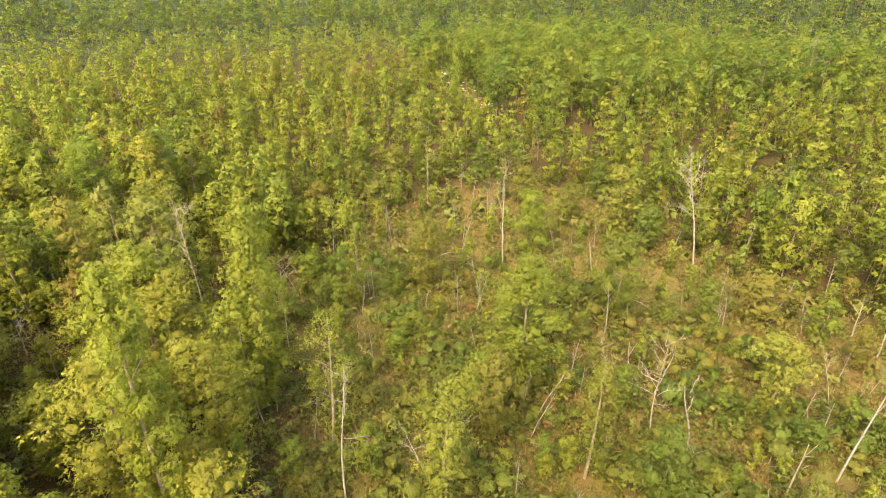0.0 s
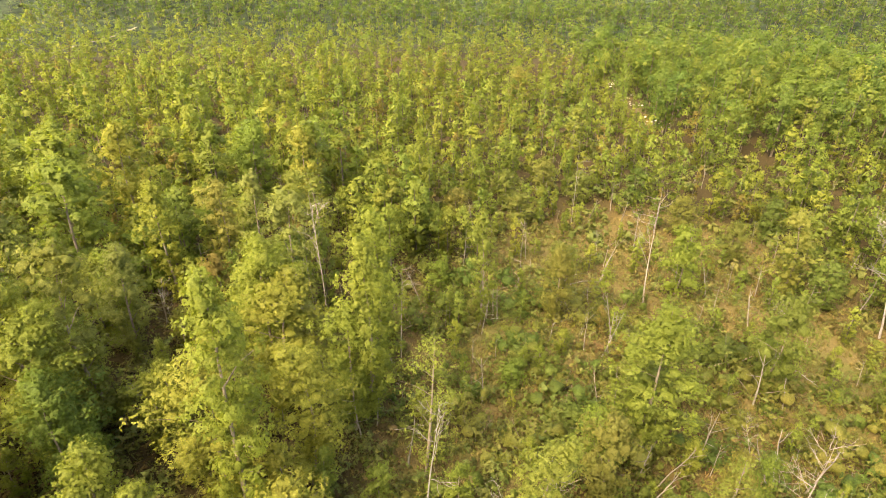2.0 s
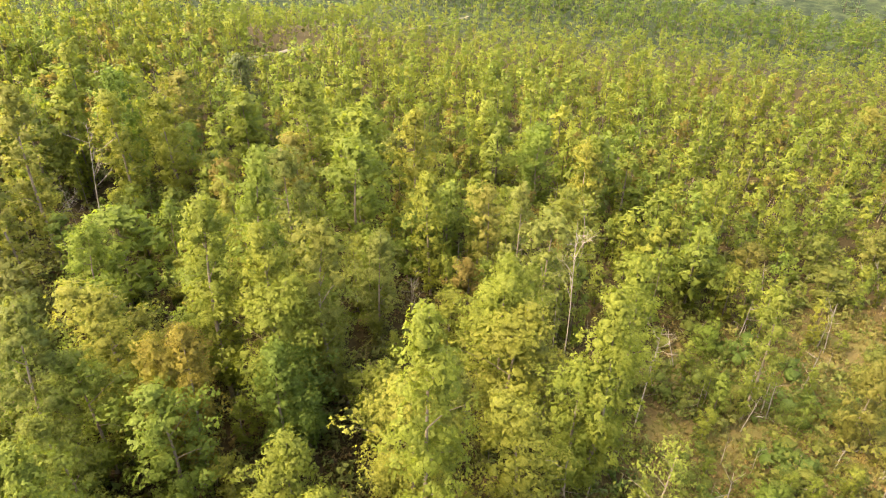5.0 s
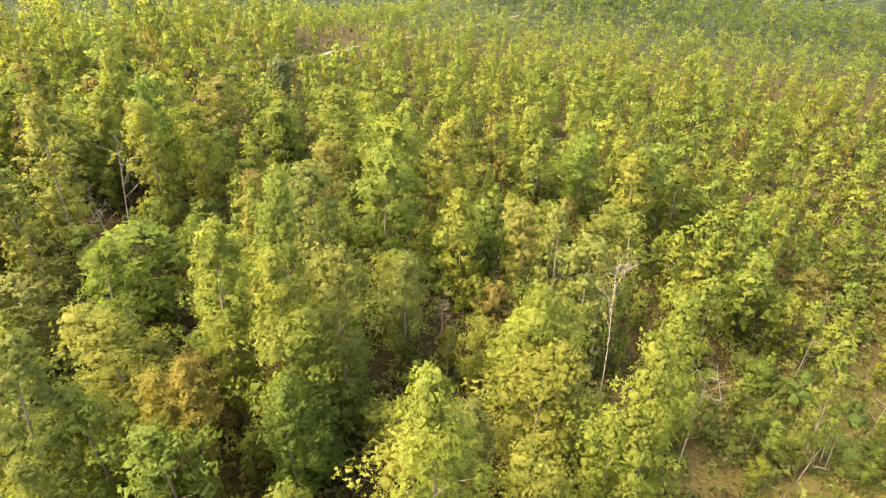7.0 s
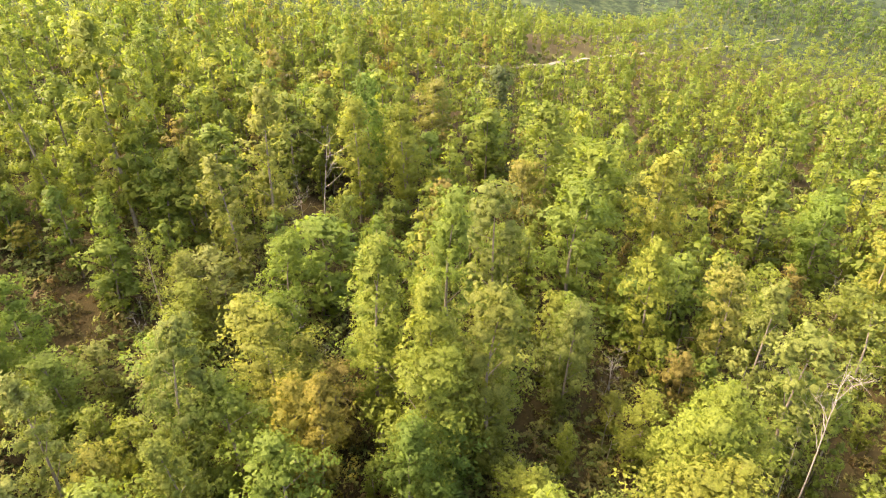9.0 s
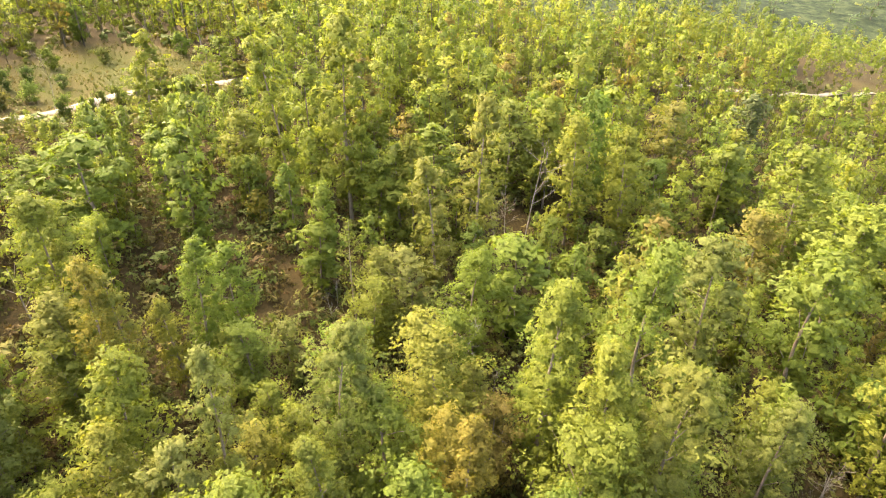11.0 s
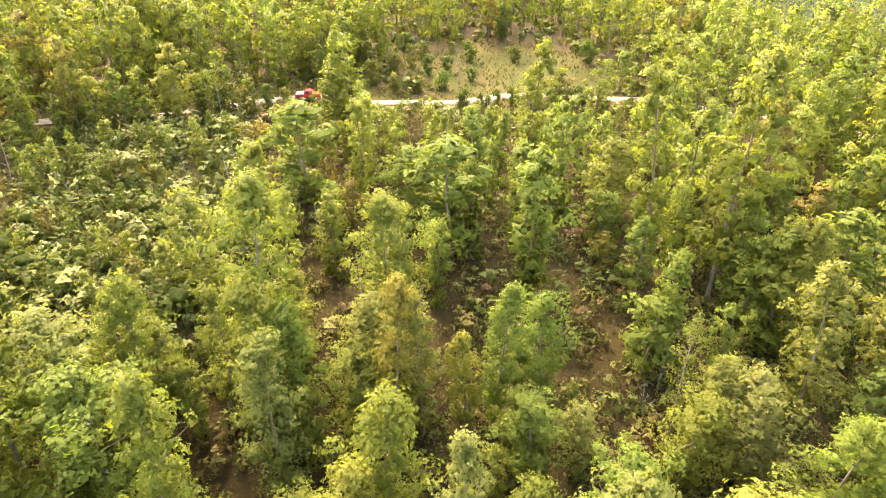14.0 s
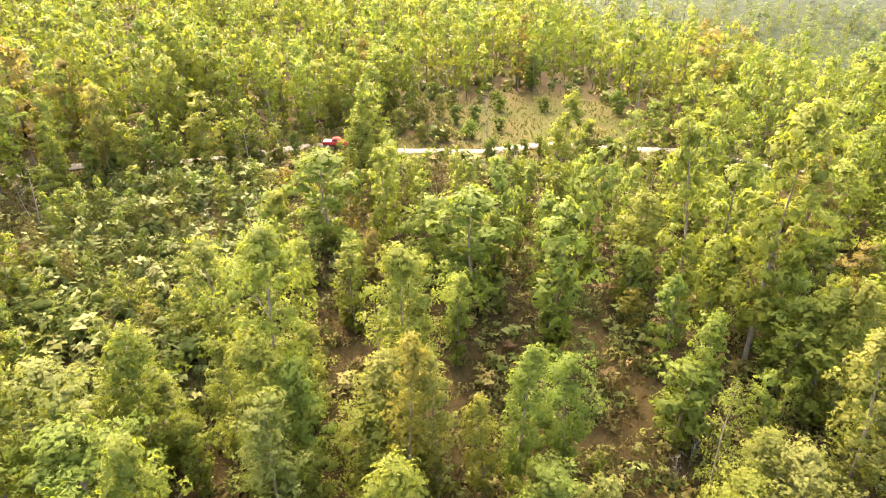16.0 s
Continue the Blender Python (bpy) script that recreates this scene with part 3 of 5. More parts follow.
stand("oak",
      (-70.1, -64.5, 8.2, 2.7), (-54, -39, 4.2, 2), (-61.9, 8.3, 11.9, 2.1), (-113.2, 31.8, 10.6, 3.5), (-47.6, 79.2, 24.5, 4), (-92, 18, 24, 3))
stand("tan",
      (-51.2, 37.5, 11.7, 3.9), (-79.2, 84.4, 18.1, 5.9), (-41.1, 85.8, 21.2, 4), (-78.2, 36.3, 19.8, 3.4), (-120.2, 89.6, 18.6, 5.4), (-79.4, -64.5, 14.4, 2.9),
      (-58.8, -29, 4.6, 2))
stand("sparse",
      (-5.3, 48.8, 20.4, 3.9), (23.2, 39.5, 17.9, 2.7), (-31.2, 99.1, 19.3, 5.3), (-71.8, 25.8, 17.4, 1.8))
stand("pale",
      (-27.4, 79.4, 23.2, 5.2), (-81.5, 114.1, 12.6, 4.2), (-33.5, 80.7, 25.4, 2.9), (-48.4, 23.6, 21.9, 4.1), (-20.4, 62.2, 14.1, 4.7), (-46.6, 13.6, 20.9, 2.5),
      (-62.3, 65.3, 20.4, 5.1), (-44.3, 11.8, 15.6, 3.1), (-45.8, 63.4, 18.9, 4.1), (-48.3, -1.8, 17.8, 3.2), (-42.7, -15.9, 17.2, 4.4), (-62.9, 19.3, 8.5, 2.8),
      (-70.4, 32.2, 12.6, 3.9))
stand("green",
      (-109, 96.7, 13.4, 4.4), (-105.5, 80.3, 10.9, 3.6), (-50.7, 128.1, 20.9, 5.7), (-42.1, 29, 16.3, 4.6), (-39.3, 42.7, 11.2, 3.7), (-49.5, 27.5, 13.6, 3.5),
      (-37.7, 38.8, 16.9, 3.4), (-103.4, 94.4, 16.7, 5.5), (-71.2, 43.8, 11, 3.6), (-79, 22, 14.3, 2.4), (-63.5, 10.2, 16.9, 2.5), (-68.8, 13.7, 10.9, 2.5),
      (-86.1, -10.3, 11.9, 3.9), (-84, -3.5, 10.5, 3.5), (-92.8, 29.1, 16.3, 2.4), (-99.3, 64.8, 24.1, 4.4), (-73.2, 52.8, 14.2, 3.2), (-91.5, 109.1, 17.5, 5.8))
stand("green",
      (-66.3, 39.3, 16.5, 3.9), (-53.7, 81.1, 9.1, 3), (-40.4, -13.7, 13.5, 4.5), (-90.7, -7.8, 7.4, 2.4), (-82.6, -23.8, 9.8, 3.2), (-90.7, 29.7, 13, 4.3),
      (-77, 21.5, 7.3, 2.3))
stand("bush",
      (14.6, 101.2, 7.3, 5.1), (22.9, 69.3, 6, 3.4), (7.7, 123.5, 7.2, 4.8))
stand("greenbush",
      (35.5, 96.8, 13.7, 6.5), (4.7, 67.1, 3.8, 3.2), (-7.4, 94.7, 5, 3.4), (14.8, 53.2, 9.2, 5), (43.7, 78.6, 4.9, 3.8))
stand("rust",
      (10.7, 231.5, 18.6, 6))
stand("amber",
      (-46.1, 32.3, 16.6, 3.8), (-42.7, 31.7, 19, 2.7), (-89.5, 13.5, 5.7, 2), (-55.9, 3.5, 20.4, 2.6), (-90.8, -38.6, 6, 2))
stand("dark",
      (-123.6, 112.8, 20.1, 4.7))
stand("oak",
      (-143.9, -79.1, 10.0, 2.9), (-181.8, 3.3, 13.0, 3.8), (-192.1, 11.9, 13.0, 3.8), (-78.8, 203.9, 12.0, 2.9), (86.0, 209.7, 14.0, 4.1), (2.0, 256.2, 10.0, 2.9),
      (-134.7, 2.1, 10.7, 2.2), (-134.5, -6.4, 5.8, 1.7), (-124.8, -8.7, 8.9, 2.6), (-116.1, -45.7, 7.4, 2.1), (72.1, 60.3, 11.0, 3.2), (58.7, 101.5, 15.5, 4.5))
stand("yellow", (26.2, 177.9, 15.5, 4.5), (-174.5, -33.4, 6.2, 1.8), (50.9, 45.5, 14.2, 3.2))
stand("tan", (-148.4, 8.4, 6.1, 1.8), (-214.8, 40.0, 14.0, 4.5), (-188.0, 131.6, 12.0, 3.5), (18.7, 293.2, 10.0, 2.9))
stand("bush",
      (-8.3, 40.7, 5.8, 2.4), (13.8, 47.5, 14.1, 3.7), (29.4, 35.1, 7.8, 3.7), (26.6, 46, 7.7, 2.8), (52.8, 38.8, 4.9, 2.8), (12.5, 85.6, 8.9, 4),
      (40.4, 70.5, 10.6, 5), (55.6, 67.1, 8.5, 4.1), (64.9, 65.6, 8.5, 5.1), (72.1, 52.9, 8.6, 3.3), (-6, 123.7, 9.2, 5.7), (60.3, 95, 10.4, 6.4),
      (49.8, 111.4, 9.8, 5), (90.1, 75.7, 8.7, 5.2), (43, 123.1, 10.3, 6), (5.1, 136.5, 9.9, 6.1), (14.2, 140.9, 10.9, 6.8), (22.6, 139.1, 9.4, 5.8))
stand("bush",
      (61.9, 123.3, 10.5, 5.5), (36.5, 140.8, 9.5, 5.9), (93.2, 102.2, 9.2, 5.7), (97, 122.8, 10.1, 6.3), (79.1, 146.5, 10.1, 6.3), (112.9, 116.4, 11.4, 7))
stand("pale", (21.2, 66.9, 11.5, 2.4), (24.2, 70.6, 12.5, 2.8))
stand("bush", (-97, -52.3, 4.6, 2.4), (-99.6, -50, 4.2, 2.2), (-102.2, -47.4, 4.4, 2.2), (-104.6, -45.2, 3.4, 1.8), (-94.5, -54.6, 5.0, 2.4))
stand("cone", (-169.6, -31.6, 7.9, 2.5))
stand("bush", (-136.5, -24.6, 2.9, 2.8), (-155.6, -22.6, 3.7, 3.4), (-135.2, -6, 5.9, 2.6), (-142.5, -38.6, 3.6, 3.4), (-138.7, -31.3, 3.4, 2.8), (-146, -45, 4, 3.2),
      (-163, -40, 4, 3.2), (-152, -49, 4.5, 3.2))
stand("bush", (-122.3, -38.5, 4.8, 3.3), (-130, -38.3, 4.5, 3.5), (-121.3, -33.7, 3.4, 3.2), (-125.4, -30.6, 3.2, 3), (-134.8, -33.8, 4, 2.6), (-136.4, -38.7, 4.7, 2.7))
stand("greenbush", (-130.1, -28.2, 3.6, 2.8), (-163, -8.4, 4.9, 2.7), (-147.6, -30.3, 4.2, 1.8))
stand("green", (-149, 2.3, 6.1, 2), (-161.2, 8.4, 8.1, 2.8))
stand("oak", (-167.6, 1.9, 7.9, 2.6))
stand("oak", (-138.6, 6.2, 9.4, 1.8), (-101.8, -63.8, 7.5, 2.5), (-100.5, -32.4, 11.4, 2.8))
stand("yellow", (-202.3, 3.6, 11.6, 3.8), (-203.3, 10.6, 13.2, 4.2))
stand("tan", (-155.2, 7.7, 6.7, 2.6), (-193.1, 13.2, 10.4, 3.1), (-221.6, 44.1, 13.5, 5.5), (-89, -40.6, 7, 3.2))
stand("amber", (-176.6, -8.7, 8.5, 2.6))
stand("green", (-114.9, -95.4, 10.5, 2.8), (-116.1, -46, 6.8, 1.5))
stand("rustbush", (36.5, 34.8, 4.7, 2.2), (45.5, 40.0, 3.8, 1.9))
DEAD = []      # x, y, height, lean in x and y, thickness, bleached, limbs, where they start, snapped top
DEAD += [
    (65.9, 86.5, 23.7, -0.21, 0.04, 1.3, True, 9, 0.45, False),
    (35.2, 39.0, 13.6, -0.10, 0.02, 1.3, True, 2, 0.25, True),
    (33.8, 43.8, 16.4, -0.05, 0.01, 1.0, False, 8, 0.35, False),
    (61.9, 45.8, 10.8, -0.36, 0.07, 0.9, False, 3, 0.50, False),
    (53.1, 34.2, 13.6, 0.06, -0.01, 1.5, True, 2, 0.50, True),
    (159.2, 195.0, 20.9, -0.10, 0.02, 1.2, True, 4, 0.50, False),
    (180.1, 200.4, 25.7, 0.03, -0.01, 1.2, True, 6, 0.40, False),
    (-11.3, 71.8, 16.8, 0.04, -0.01, 1.0, False, 4, 0.60, False),
    (1.2, 84.4, 9.2, -0.07, 0.01, 1.0, False, 2, 0.50, True),
]
DEAD += [
    (19.3, 76.4, 8.6, 0.21, -0.04, 0.9, True, 2, 0.50, True),
    (28.5, 91.7, 22.8, -0.03, 0.01, 1.0, False, 5, 0.50, False),
    (9.1, 45.2, 10.1, -0.10, 0.02, 1.4, True, 3, 0.50, True),
    (5.1, 39.4, 11.2, -0.24, 0.05, 1.2, True, 3, 0.30, False),
    (-4.3, 40.1, 19.6, 0.05, -0.01, 1.0, True, 3, 0.50, False),
    (33.4, 54.0, 9.1, -0.29, 0.06, 0.7, False, 6, 0.30, False),
    (60.0, 69.0, 9.2, -0.07, 0.01, 0.8, False, 7, 0.20, False),
    (66.8, 67.9, 8.1, 0.03, -0.01, 0.9, False, 6, 0.30, False),
    (69.9, 60.7, 6.7, -0.23, 0.05, 0.8, False, 3, 0.40, False),
]
DEAD += [
    (-3.3, 177.2, 9.5, 0.45, -0.09, 0.9, True, 5, 0.30, False),
    (20.2, 128.3, 20.4, 0.00, -0.00, 0.7, True, 2, 0.40, False),
    (34.1, 158.5, 10.3, -0.06, 0.01, 0.8, True, 3, 0.30, False),
    (80.7, 93.6, 5.7, -0.24, 0.05, 0.9, False, 1, 0.50, True),
    (52.2, 252.0, 8.5, -0.09, 0.02, 1.3, False, 1, 0.50, True),
    (44.7, 87.3, 6.5, -0.15, 0.03, 0.9, True, 1, 0.60, True),
    (-42.4, 31.2, 6.6, 0.33, 0.11, 0.9, True, 6, 0.30, False),
    (-47.3, 73.0, 8.4, 0.11, 0.04, 0.7, False, 6, 0.30, False),
    (-64.3, 44.3, 4.3, 0.23, 0.08, 0.9, True, 5, 0.30, False),
]
DEAD += [
    (-38.8, 95.8, 8.4, -0.11, -0.04, 0.9, False, 4, 0.40, False),
    (-25.8, 78.8, 11.5, -0.04, -0.01, 0.9, False, 2, 0.50, False),
    (32.5, 104.2, 10.2, -0.42, -0.14, 0.8, True, 1, 0.60, True),
    (-88.5, 51.4, 18.5, 0.09, 0.08, 1.0, False, 5, 0.45, False),
    (-89.7, 48.9, 11.1, -0.03, -0.03, 0.9, False, 6, 0.35, False),
    (-72.7, 35.0, 6.7, 0.46, 0.41, 0.9, True, 3, 0.30, False),
    (-65.5, 36.3, 9.2, 0.31, 0.27, 1.0, True, 6, 0.30, False),
    (-62.2, 40.5, 4.3, 0.04, 0.03, 0.8, True, 5, 0.30, False),
    (-35.6, 90.2, 12.5, -0.14, -0.13, 0.8, False, 4, 0.40, False),
]
DEAD += [
    (-23.4, 76.5, 23.4, -0.01, -0.01, 0.8, False, 6, 0.50, False),
    (-75.4, 23.5, 4.2, 0.01, 0.04, 0.7, True, 6, 0.20, False),
    (-85.9, 46.4, 10.7, -0.03, -0.10, 0.9, False, 5, 0.40, False),
    (-65.7, 84.1, 9.4, -0.00, -0.01, 0.9, True, 1, 0.70, True),
    (-44.3, 70.8, 9.1, -0.04, -0.12, 0.8, True, 6, 0.30, False),
    (-62.0, 7.4, 4.8, 0.10, 0.35, 0.8, True, 7, 0.30, False),
    (-72.6, 22.8, 4.3, 0.03, -0.10, 0.7, True, 7, 0.20, False),
    (-124.9, -22.6, 10.3, -0.03, 0.06, 1.0, False, 5, 0.40, False),
    (-66.5, -46.4, 5.1, 0.29, -0.52, 0.9, True, 2, 0.40, True),
]
DEAD += [
    (-77.5, -40.7, 4.5, 0.04, -0.08, 0.8, True, 6, 0.30, False),
    (-65.9, -62.0, 6.5, 0.11, -0.20, 0.9, False, 3, 0.50, False),
    (-127.8, -58.8, 7.0, -0.02, 0.04, 0.8, False, 3, 0.50, False),
]

for i in range(15):
    stand('bush', (-121.5 - 1.28 * i + 0.5 * math.sin(i * 2.1), -20.8 + 1.48 * i + 0.5 * math.cos(i * 2.7), 3.2 + 0.7 * math.sin(i * 1.7), 1.6))
for i in range(10):
    stand('oak', (-81.5 - 2.1 * i + 0.5 * math.sin(i * 1.7), -64.5 + 1.75 * i + 0.5 * math.cos(i * 2.9), 6.6 + 1.2 * math.sin(i * 2.1), 1.9))
# a row that screens the road where it bends away
for i in range(16):
    stand('oak', (-74.5 - 1.62 * i + 2.2 * (i % 2) + 0.6 * math.sin(i * 2.3), -69.5 + 1.22 * i + 2.2 * (i % 2) + 0.7 * math.cos(i * 3.1), 9.2 + 1.5 * math.sin(i * 1.9), 2.2))


# trees along the road where it runs north
for i, (rx, ry) in enumerate(ROAD_LINE):
    if -180 < rx < -150 and 20 < ry < 118:
        for k in range(3):
            stand('oak', (rx + 3.4 + 1.6 * (k % 2) + 0.5 * math.sin(i * 2.7 + k), ry + 3.2 * k + 0.6 * math.cos(i * 1.9), 10.2 + 1.8 * math.sin(i * 2.2 + k * 1.7), 2.2))

taken = np.array([(p[1], p[2], p[4]) for p in PLACED] or [(1e6, 1e6, 1.0)])


def seen_side(x, y):
    """The part of the slopes that lies open to the walk."""
    a = np.degrees(np.arctan2(-(x + 2.4), y + 4.7))
    b = np.degrees(np.arctan2(-(x + 26), y - 24))
    d = near_d(x, y)
    return (a > -62 + 8 * smooth(45, 130, d)) & (b < 172 - 14 * smooth(45, 130, d))


def near_d(x, y):
    return np.hypot(x + 14, y - 16)


def scatter(cell, lo, hi, r, jitter=0.75):
    """Jittered points between two distances from the middle of the walk."""
    k = np.arange(-hi, hi + cell, cell)
    X, Y = np.meshgrid(k, k, indexing="ij")
    X = (X + r.uniform(-jitter, jitter, X.shape) * cell - 14).ravel()
    Y = (Y + r.uniform(-jitter, jitter, Y.shape) * cell + 16).ravel()
    d = near_d(X, Y)
    m = (d >= lo) & (d < hi)
    return X[m], Y[m]


def patches(x, y):
    """Slow unevenness of the growth, 0 to 1."""
    return 0.5 + 0.25 * (np.sin(x * 0.11 + 2.1 * np.sin(y * 0.057)) + np.sin(y * 0.13 + 1.7 * np.sin(x * 0.071 + 2)))


def wooded(x, y, r, sparse=0.46):
    """Which of the points carry a tree."""
    keep = r.uniform(0, 1, len(x)) < 0.9
    o = np.maximum(np.maximum(clearing(x, y) * (1 - 0.65 * smooth(88, 118, y)), field(x, y) * 1.2), 0.2 * brushy(x, y))
    keep &= r.uniform(0, 1, len(x)) > np.minimum(o, 1 - sparse)
    keep &= field(x, y) < 0.5
    keep &= road_gap(x, y) > 2.2
    keep &= trail_gap(x, y) > 3.0
    keep &= r.uniform(0, 1, len(x)) > 0.35 * smooth(0.45, 0.9, patches(x, y)) * smooth(62, 85, near_d(x, y))
    return keep


GLADES = [(-83, 3), (-84, 12), (-86, 23), (-64, 7), (-98, 26), (-51, -26), (-65, -8), (-85, 15), (-83, 22), (-67, 31), (-82, 49), (-89, 80), (-43, 50), (-37, 64), (-33, 42), (-10, 68), (-40, 37), (-21, 55), (-42, 45), (-75, 23), (-72, 4), (-53, 127), (-12, 55), (-45, 63)]


def open_side(x, y, px, py, reach):
    """Distance to a short line from a place towards the middle of the slope."""
    d = math.hypot(px + 18, py - 20)
    ux, uy = (-18 - px) / d, (20 - py) / d
    k = np.clip((x - px) * ux + (y - py) * uy, 0, reach)
    return np.hypot(x - px - ux * k, y - py - uy * k)


def clear_of_placed(x, y, own=0.4):
    """Room round the trees that stand out and on their open side, and in the glades."""
    ok = np.ones(len(x), bool)
    for px, py, pr in taken:
        d = math.hypot(px + 14, py - 18)
        ok &= np.hypot(x - px, y - py) > pr * 0.62 + own
        if d < 80:
            ok &= open_side(x, y, px, py, 4.5) > 1.5
    for row in DEAD:
        if math.hypot(row[0] + 14, row[1] - 18) < 115:
            ok &= open_side(x, y, row[0], row[1], 6.5) > 1.7
    for gx, gy in GLADES:
        ok &= open_side(x, y, gx, gy, 8.5) > 2.3
    return ok


def head_room(x, y):
    """How tall growth may be on the open side of the trees that stand out, so that these show."""
    room = np.full(len(x), 60.0)
    g = surface_z(x, y)
    for kind, px, py, h, w in PLACED:
        d = math.hypot(px + 14, py - 20)
        if d > 135:
            continue
        ux, uy = (-14 - px) / d, (20 - py) / d
        k = (x - px) * ux + (y - py) * uy
        side = np.abs((x - px) * uy - (y - py) * ux)
        z0 = float(surface_z(px, py)) + 0.30 * h
        cap = z0 + (50 - z0) * k / d - g
        hit = (k > -w * 0.3) & (k < d * 0.6) & (side < w * 0.9 + 1.0)
        room = np.where(hit, np.minimum(room, cap), room)
    for px, py in ROAD_LINE[::2]:
        if not 188 < py < 360:
            continue
        d = math.hypot(px + 6, py - 15)
        ux, uy = (-6 - px) / d, (15 - py) / d
        k = (x - px) * ux + (y - py) * uy
        side = np.abs((x - px) * uy - (y - py) * ux)
        z0 = float(surface_z(px, py)) + 0.8
        cap = z0 + (49.5 - z0) * k / d - g
        hit = (k > 0) & (k < 60) & (side < 5.0 + 3.0 * math.sin(py * 0.11))
        room = np.where(hit, np.minimum(room, cap), room)
    for px, py in TRAIL[::2]:
        if not 213 < py < 330:
            continue
        d = math.hypot(px + 2, py - 5)
        ux, uy = (-2 - px) / d, (5 - py) / d
        k = (x - px) * ux + (y - py) * uy
        side = np.abs((x - px) * uy - (y - py) * ux)
        z0 = float(surface_z(px, py)) + 0.5
        room = np.where((k > 0) & (k < 45) & (side < 3.5), np.minimum(room, z0 + (50 - z0) * k / d - g), room)
    return room


def tree_sizes(x, y, r):
    near = 1 - smooth(95, 150, near_d(x, y))
    h = (r.normal(13.0, 3.4, len(x)) + 1.5 * (0.5 - patches(x, y)) + 0.6 * near).clip(4.0, 21)
    young = smooth(95, 140, y) * smooth(-30, 0, x)
    h = h * (1 - 0.12 * young) * (1 - 0.55 * np.maximum(clearing(x, y), brushy(x, y)))
    h = np.where(roadside(x, y) > 0.4, np.minimum(h, 1.1 + 0.33 * road_gap(x, y)), h)
    h = np.maximum(np.minimum(h, head_room(x, y)), 2.2)
    m = mature(x, y)
    h = h * (1 - m) + m * r.normal(17.0, 3.6, len(x))
    return h


# ---- the trees nearest to the walk, each a thing of its own
NEAR_R = 66.0
pr = np.random.default_rng(21)
OAKS = "young oaks of the slope"
LOOKS = {      # name, leaf material, label, leaf fullness, group
    "oak": ("oak_tree", leaf_oak, "young oak with a dense yellow-green leafy crown on the wooded slope", 1.0, OAKS),
    "green": ("green_oak", leaf_green, "oak with a dense fresh green crown among yellower trees", 1.05, "green oaks of the slope"),
    "pale": ("pale_tree", leaf_pale, "hardwood tree with a loose pale silvery-green crown", 0.8, "pale trees of the slope"),
    "yellow": ("yellowing_tree", leaf_yellow, "young tree turning yellow, with a loose pale leafy crown", 0.85, "yellowing trees of the slope"),
    "amber": ("amber_tree", leaf_amber, "tree with amber and yellow autumn leaves at its top", 0.9, "amber trees of the slope"),
    "tan": ("tan_oak", leaf_rust, "oak with rusty tan autumn leaves among green trees", 0.9, "rusty oaks of the slope"),
    "rust": ("rusty_oak", leaf_rust, "broad oak with rust-orange autumn leaves", 1.0, "rusty oaks of the slope"),
    "sparse": ("sparse_tree", leaf_yellow, "thin half-bare tree with a few yellow leaves on grey limbs", 0.3, "half-bare trees of the slope"),
    "cone": ("cone_tree", leaf_green, "bright green young conical tree at the edge of the field", 1.6, "conical trees"),
    "dark": ("dark_pine", leaf_dark, "dark green narrow evergreen standing among oaks", 1.2, "evergreens"),
}


FORMS = {}      # kinds built so far


def form(kind, h, w, n, bare, limbs, fine):
    """A tree or bush of one kind and form, built when it is first wanted. fine: 1 for those nearest to the walk."""
    key = (kind, h, w, fine)
    if key not in FORMS:
        if kind in BUSHES:
            name, mat, label, full, group = BUSHES[kind]
            size, swell = 0.15, 1.2
        else:
            name, mat, label, full, group = LOOKS[kind]
            size, swell = (0.178 if h > 16 else 0.168 if h > 10 else 0.155), 1.0
        FORMS[key] = tree_thing(name, pr, h, w, mat, label, int(2.1 * n * full * fine), size / math.sqrt(fine), bare, limbs if fine == 1 else int(limbs * 0.7), swell if fine == 1 else swell * 1.12, group, kind != "sparse")
    return FORMS[key]


BUSHES = {
    "bush": ("bushy_oak", leaf_shrub, "bushy low oak regrowth with dense leaves in the dry clearing", 1.0, "bushes in the clearing"),
    "greenbush": ("green_bush", leaf_green, "dense fresh green oak bush standing in dry grass", 1.0, "green bushes in the clearing"),
    "rustbush": ("rusty_bush", leaf_rust, "low rust-brown leafy bush in dry grass", 1.0, "bushes in the clearing"),
}
# height, crown radius, leaves, bare part of the trunk, limbs
TREE_FORMS = [(20, 4.4, 7200, 0.08, 66), (20, 3.8, 6400, 0.11, 62), (20, 3.2, 5600, 0.06, 62), (20, 2.7, 5000, 0.10, 60),
              (14, 3.3, 4600, 0.05, 46), (14, 2.9, 4200, 0.08, 44), (14, 2.4, 3600, 0.10, 44), (14, 2.0, 3200, 0.04, 42),
              (8, 2.1, 2200, 0.03, 28), (8, 1.8, 2000, 0.06, 26), (8, 1.5, 1700, 0.03, 26)]
BUSH_FORMS = [(9, 3.2, 3600, 0.01, 34), (7, 2.9, 2900, 0.01, 30), (5, 2.4, 2100, 0.01, 24), (3.6, 2.0, 1300, 0.01, 18)]
used = set()


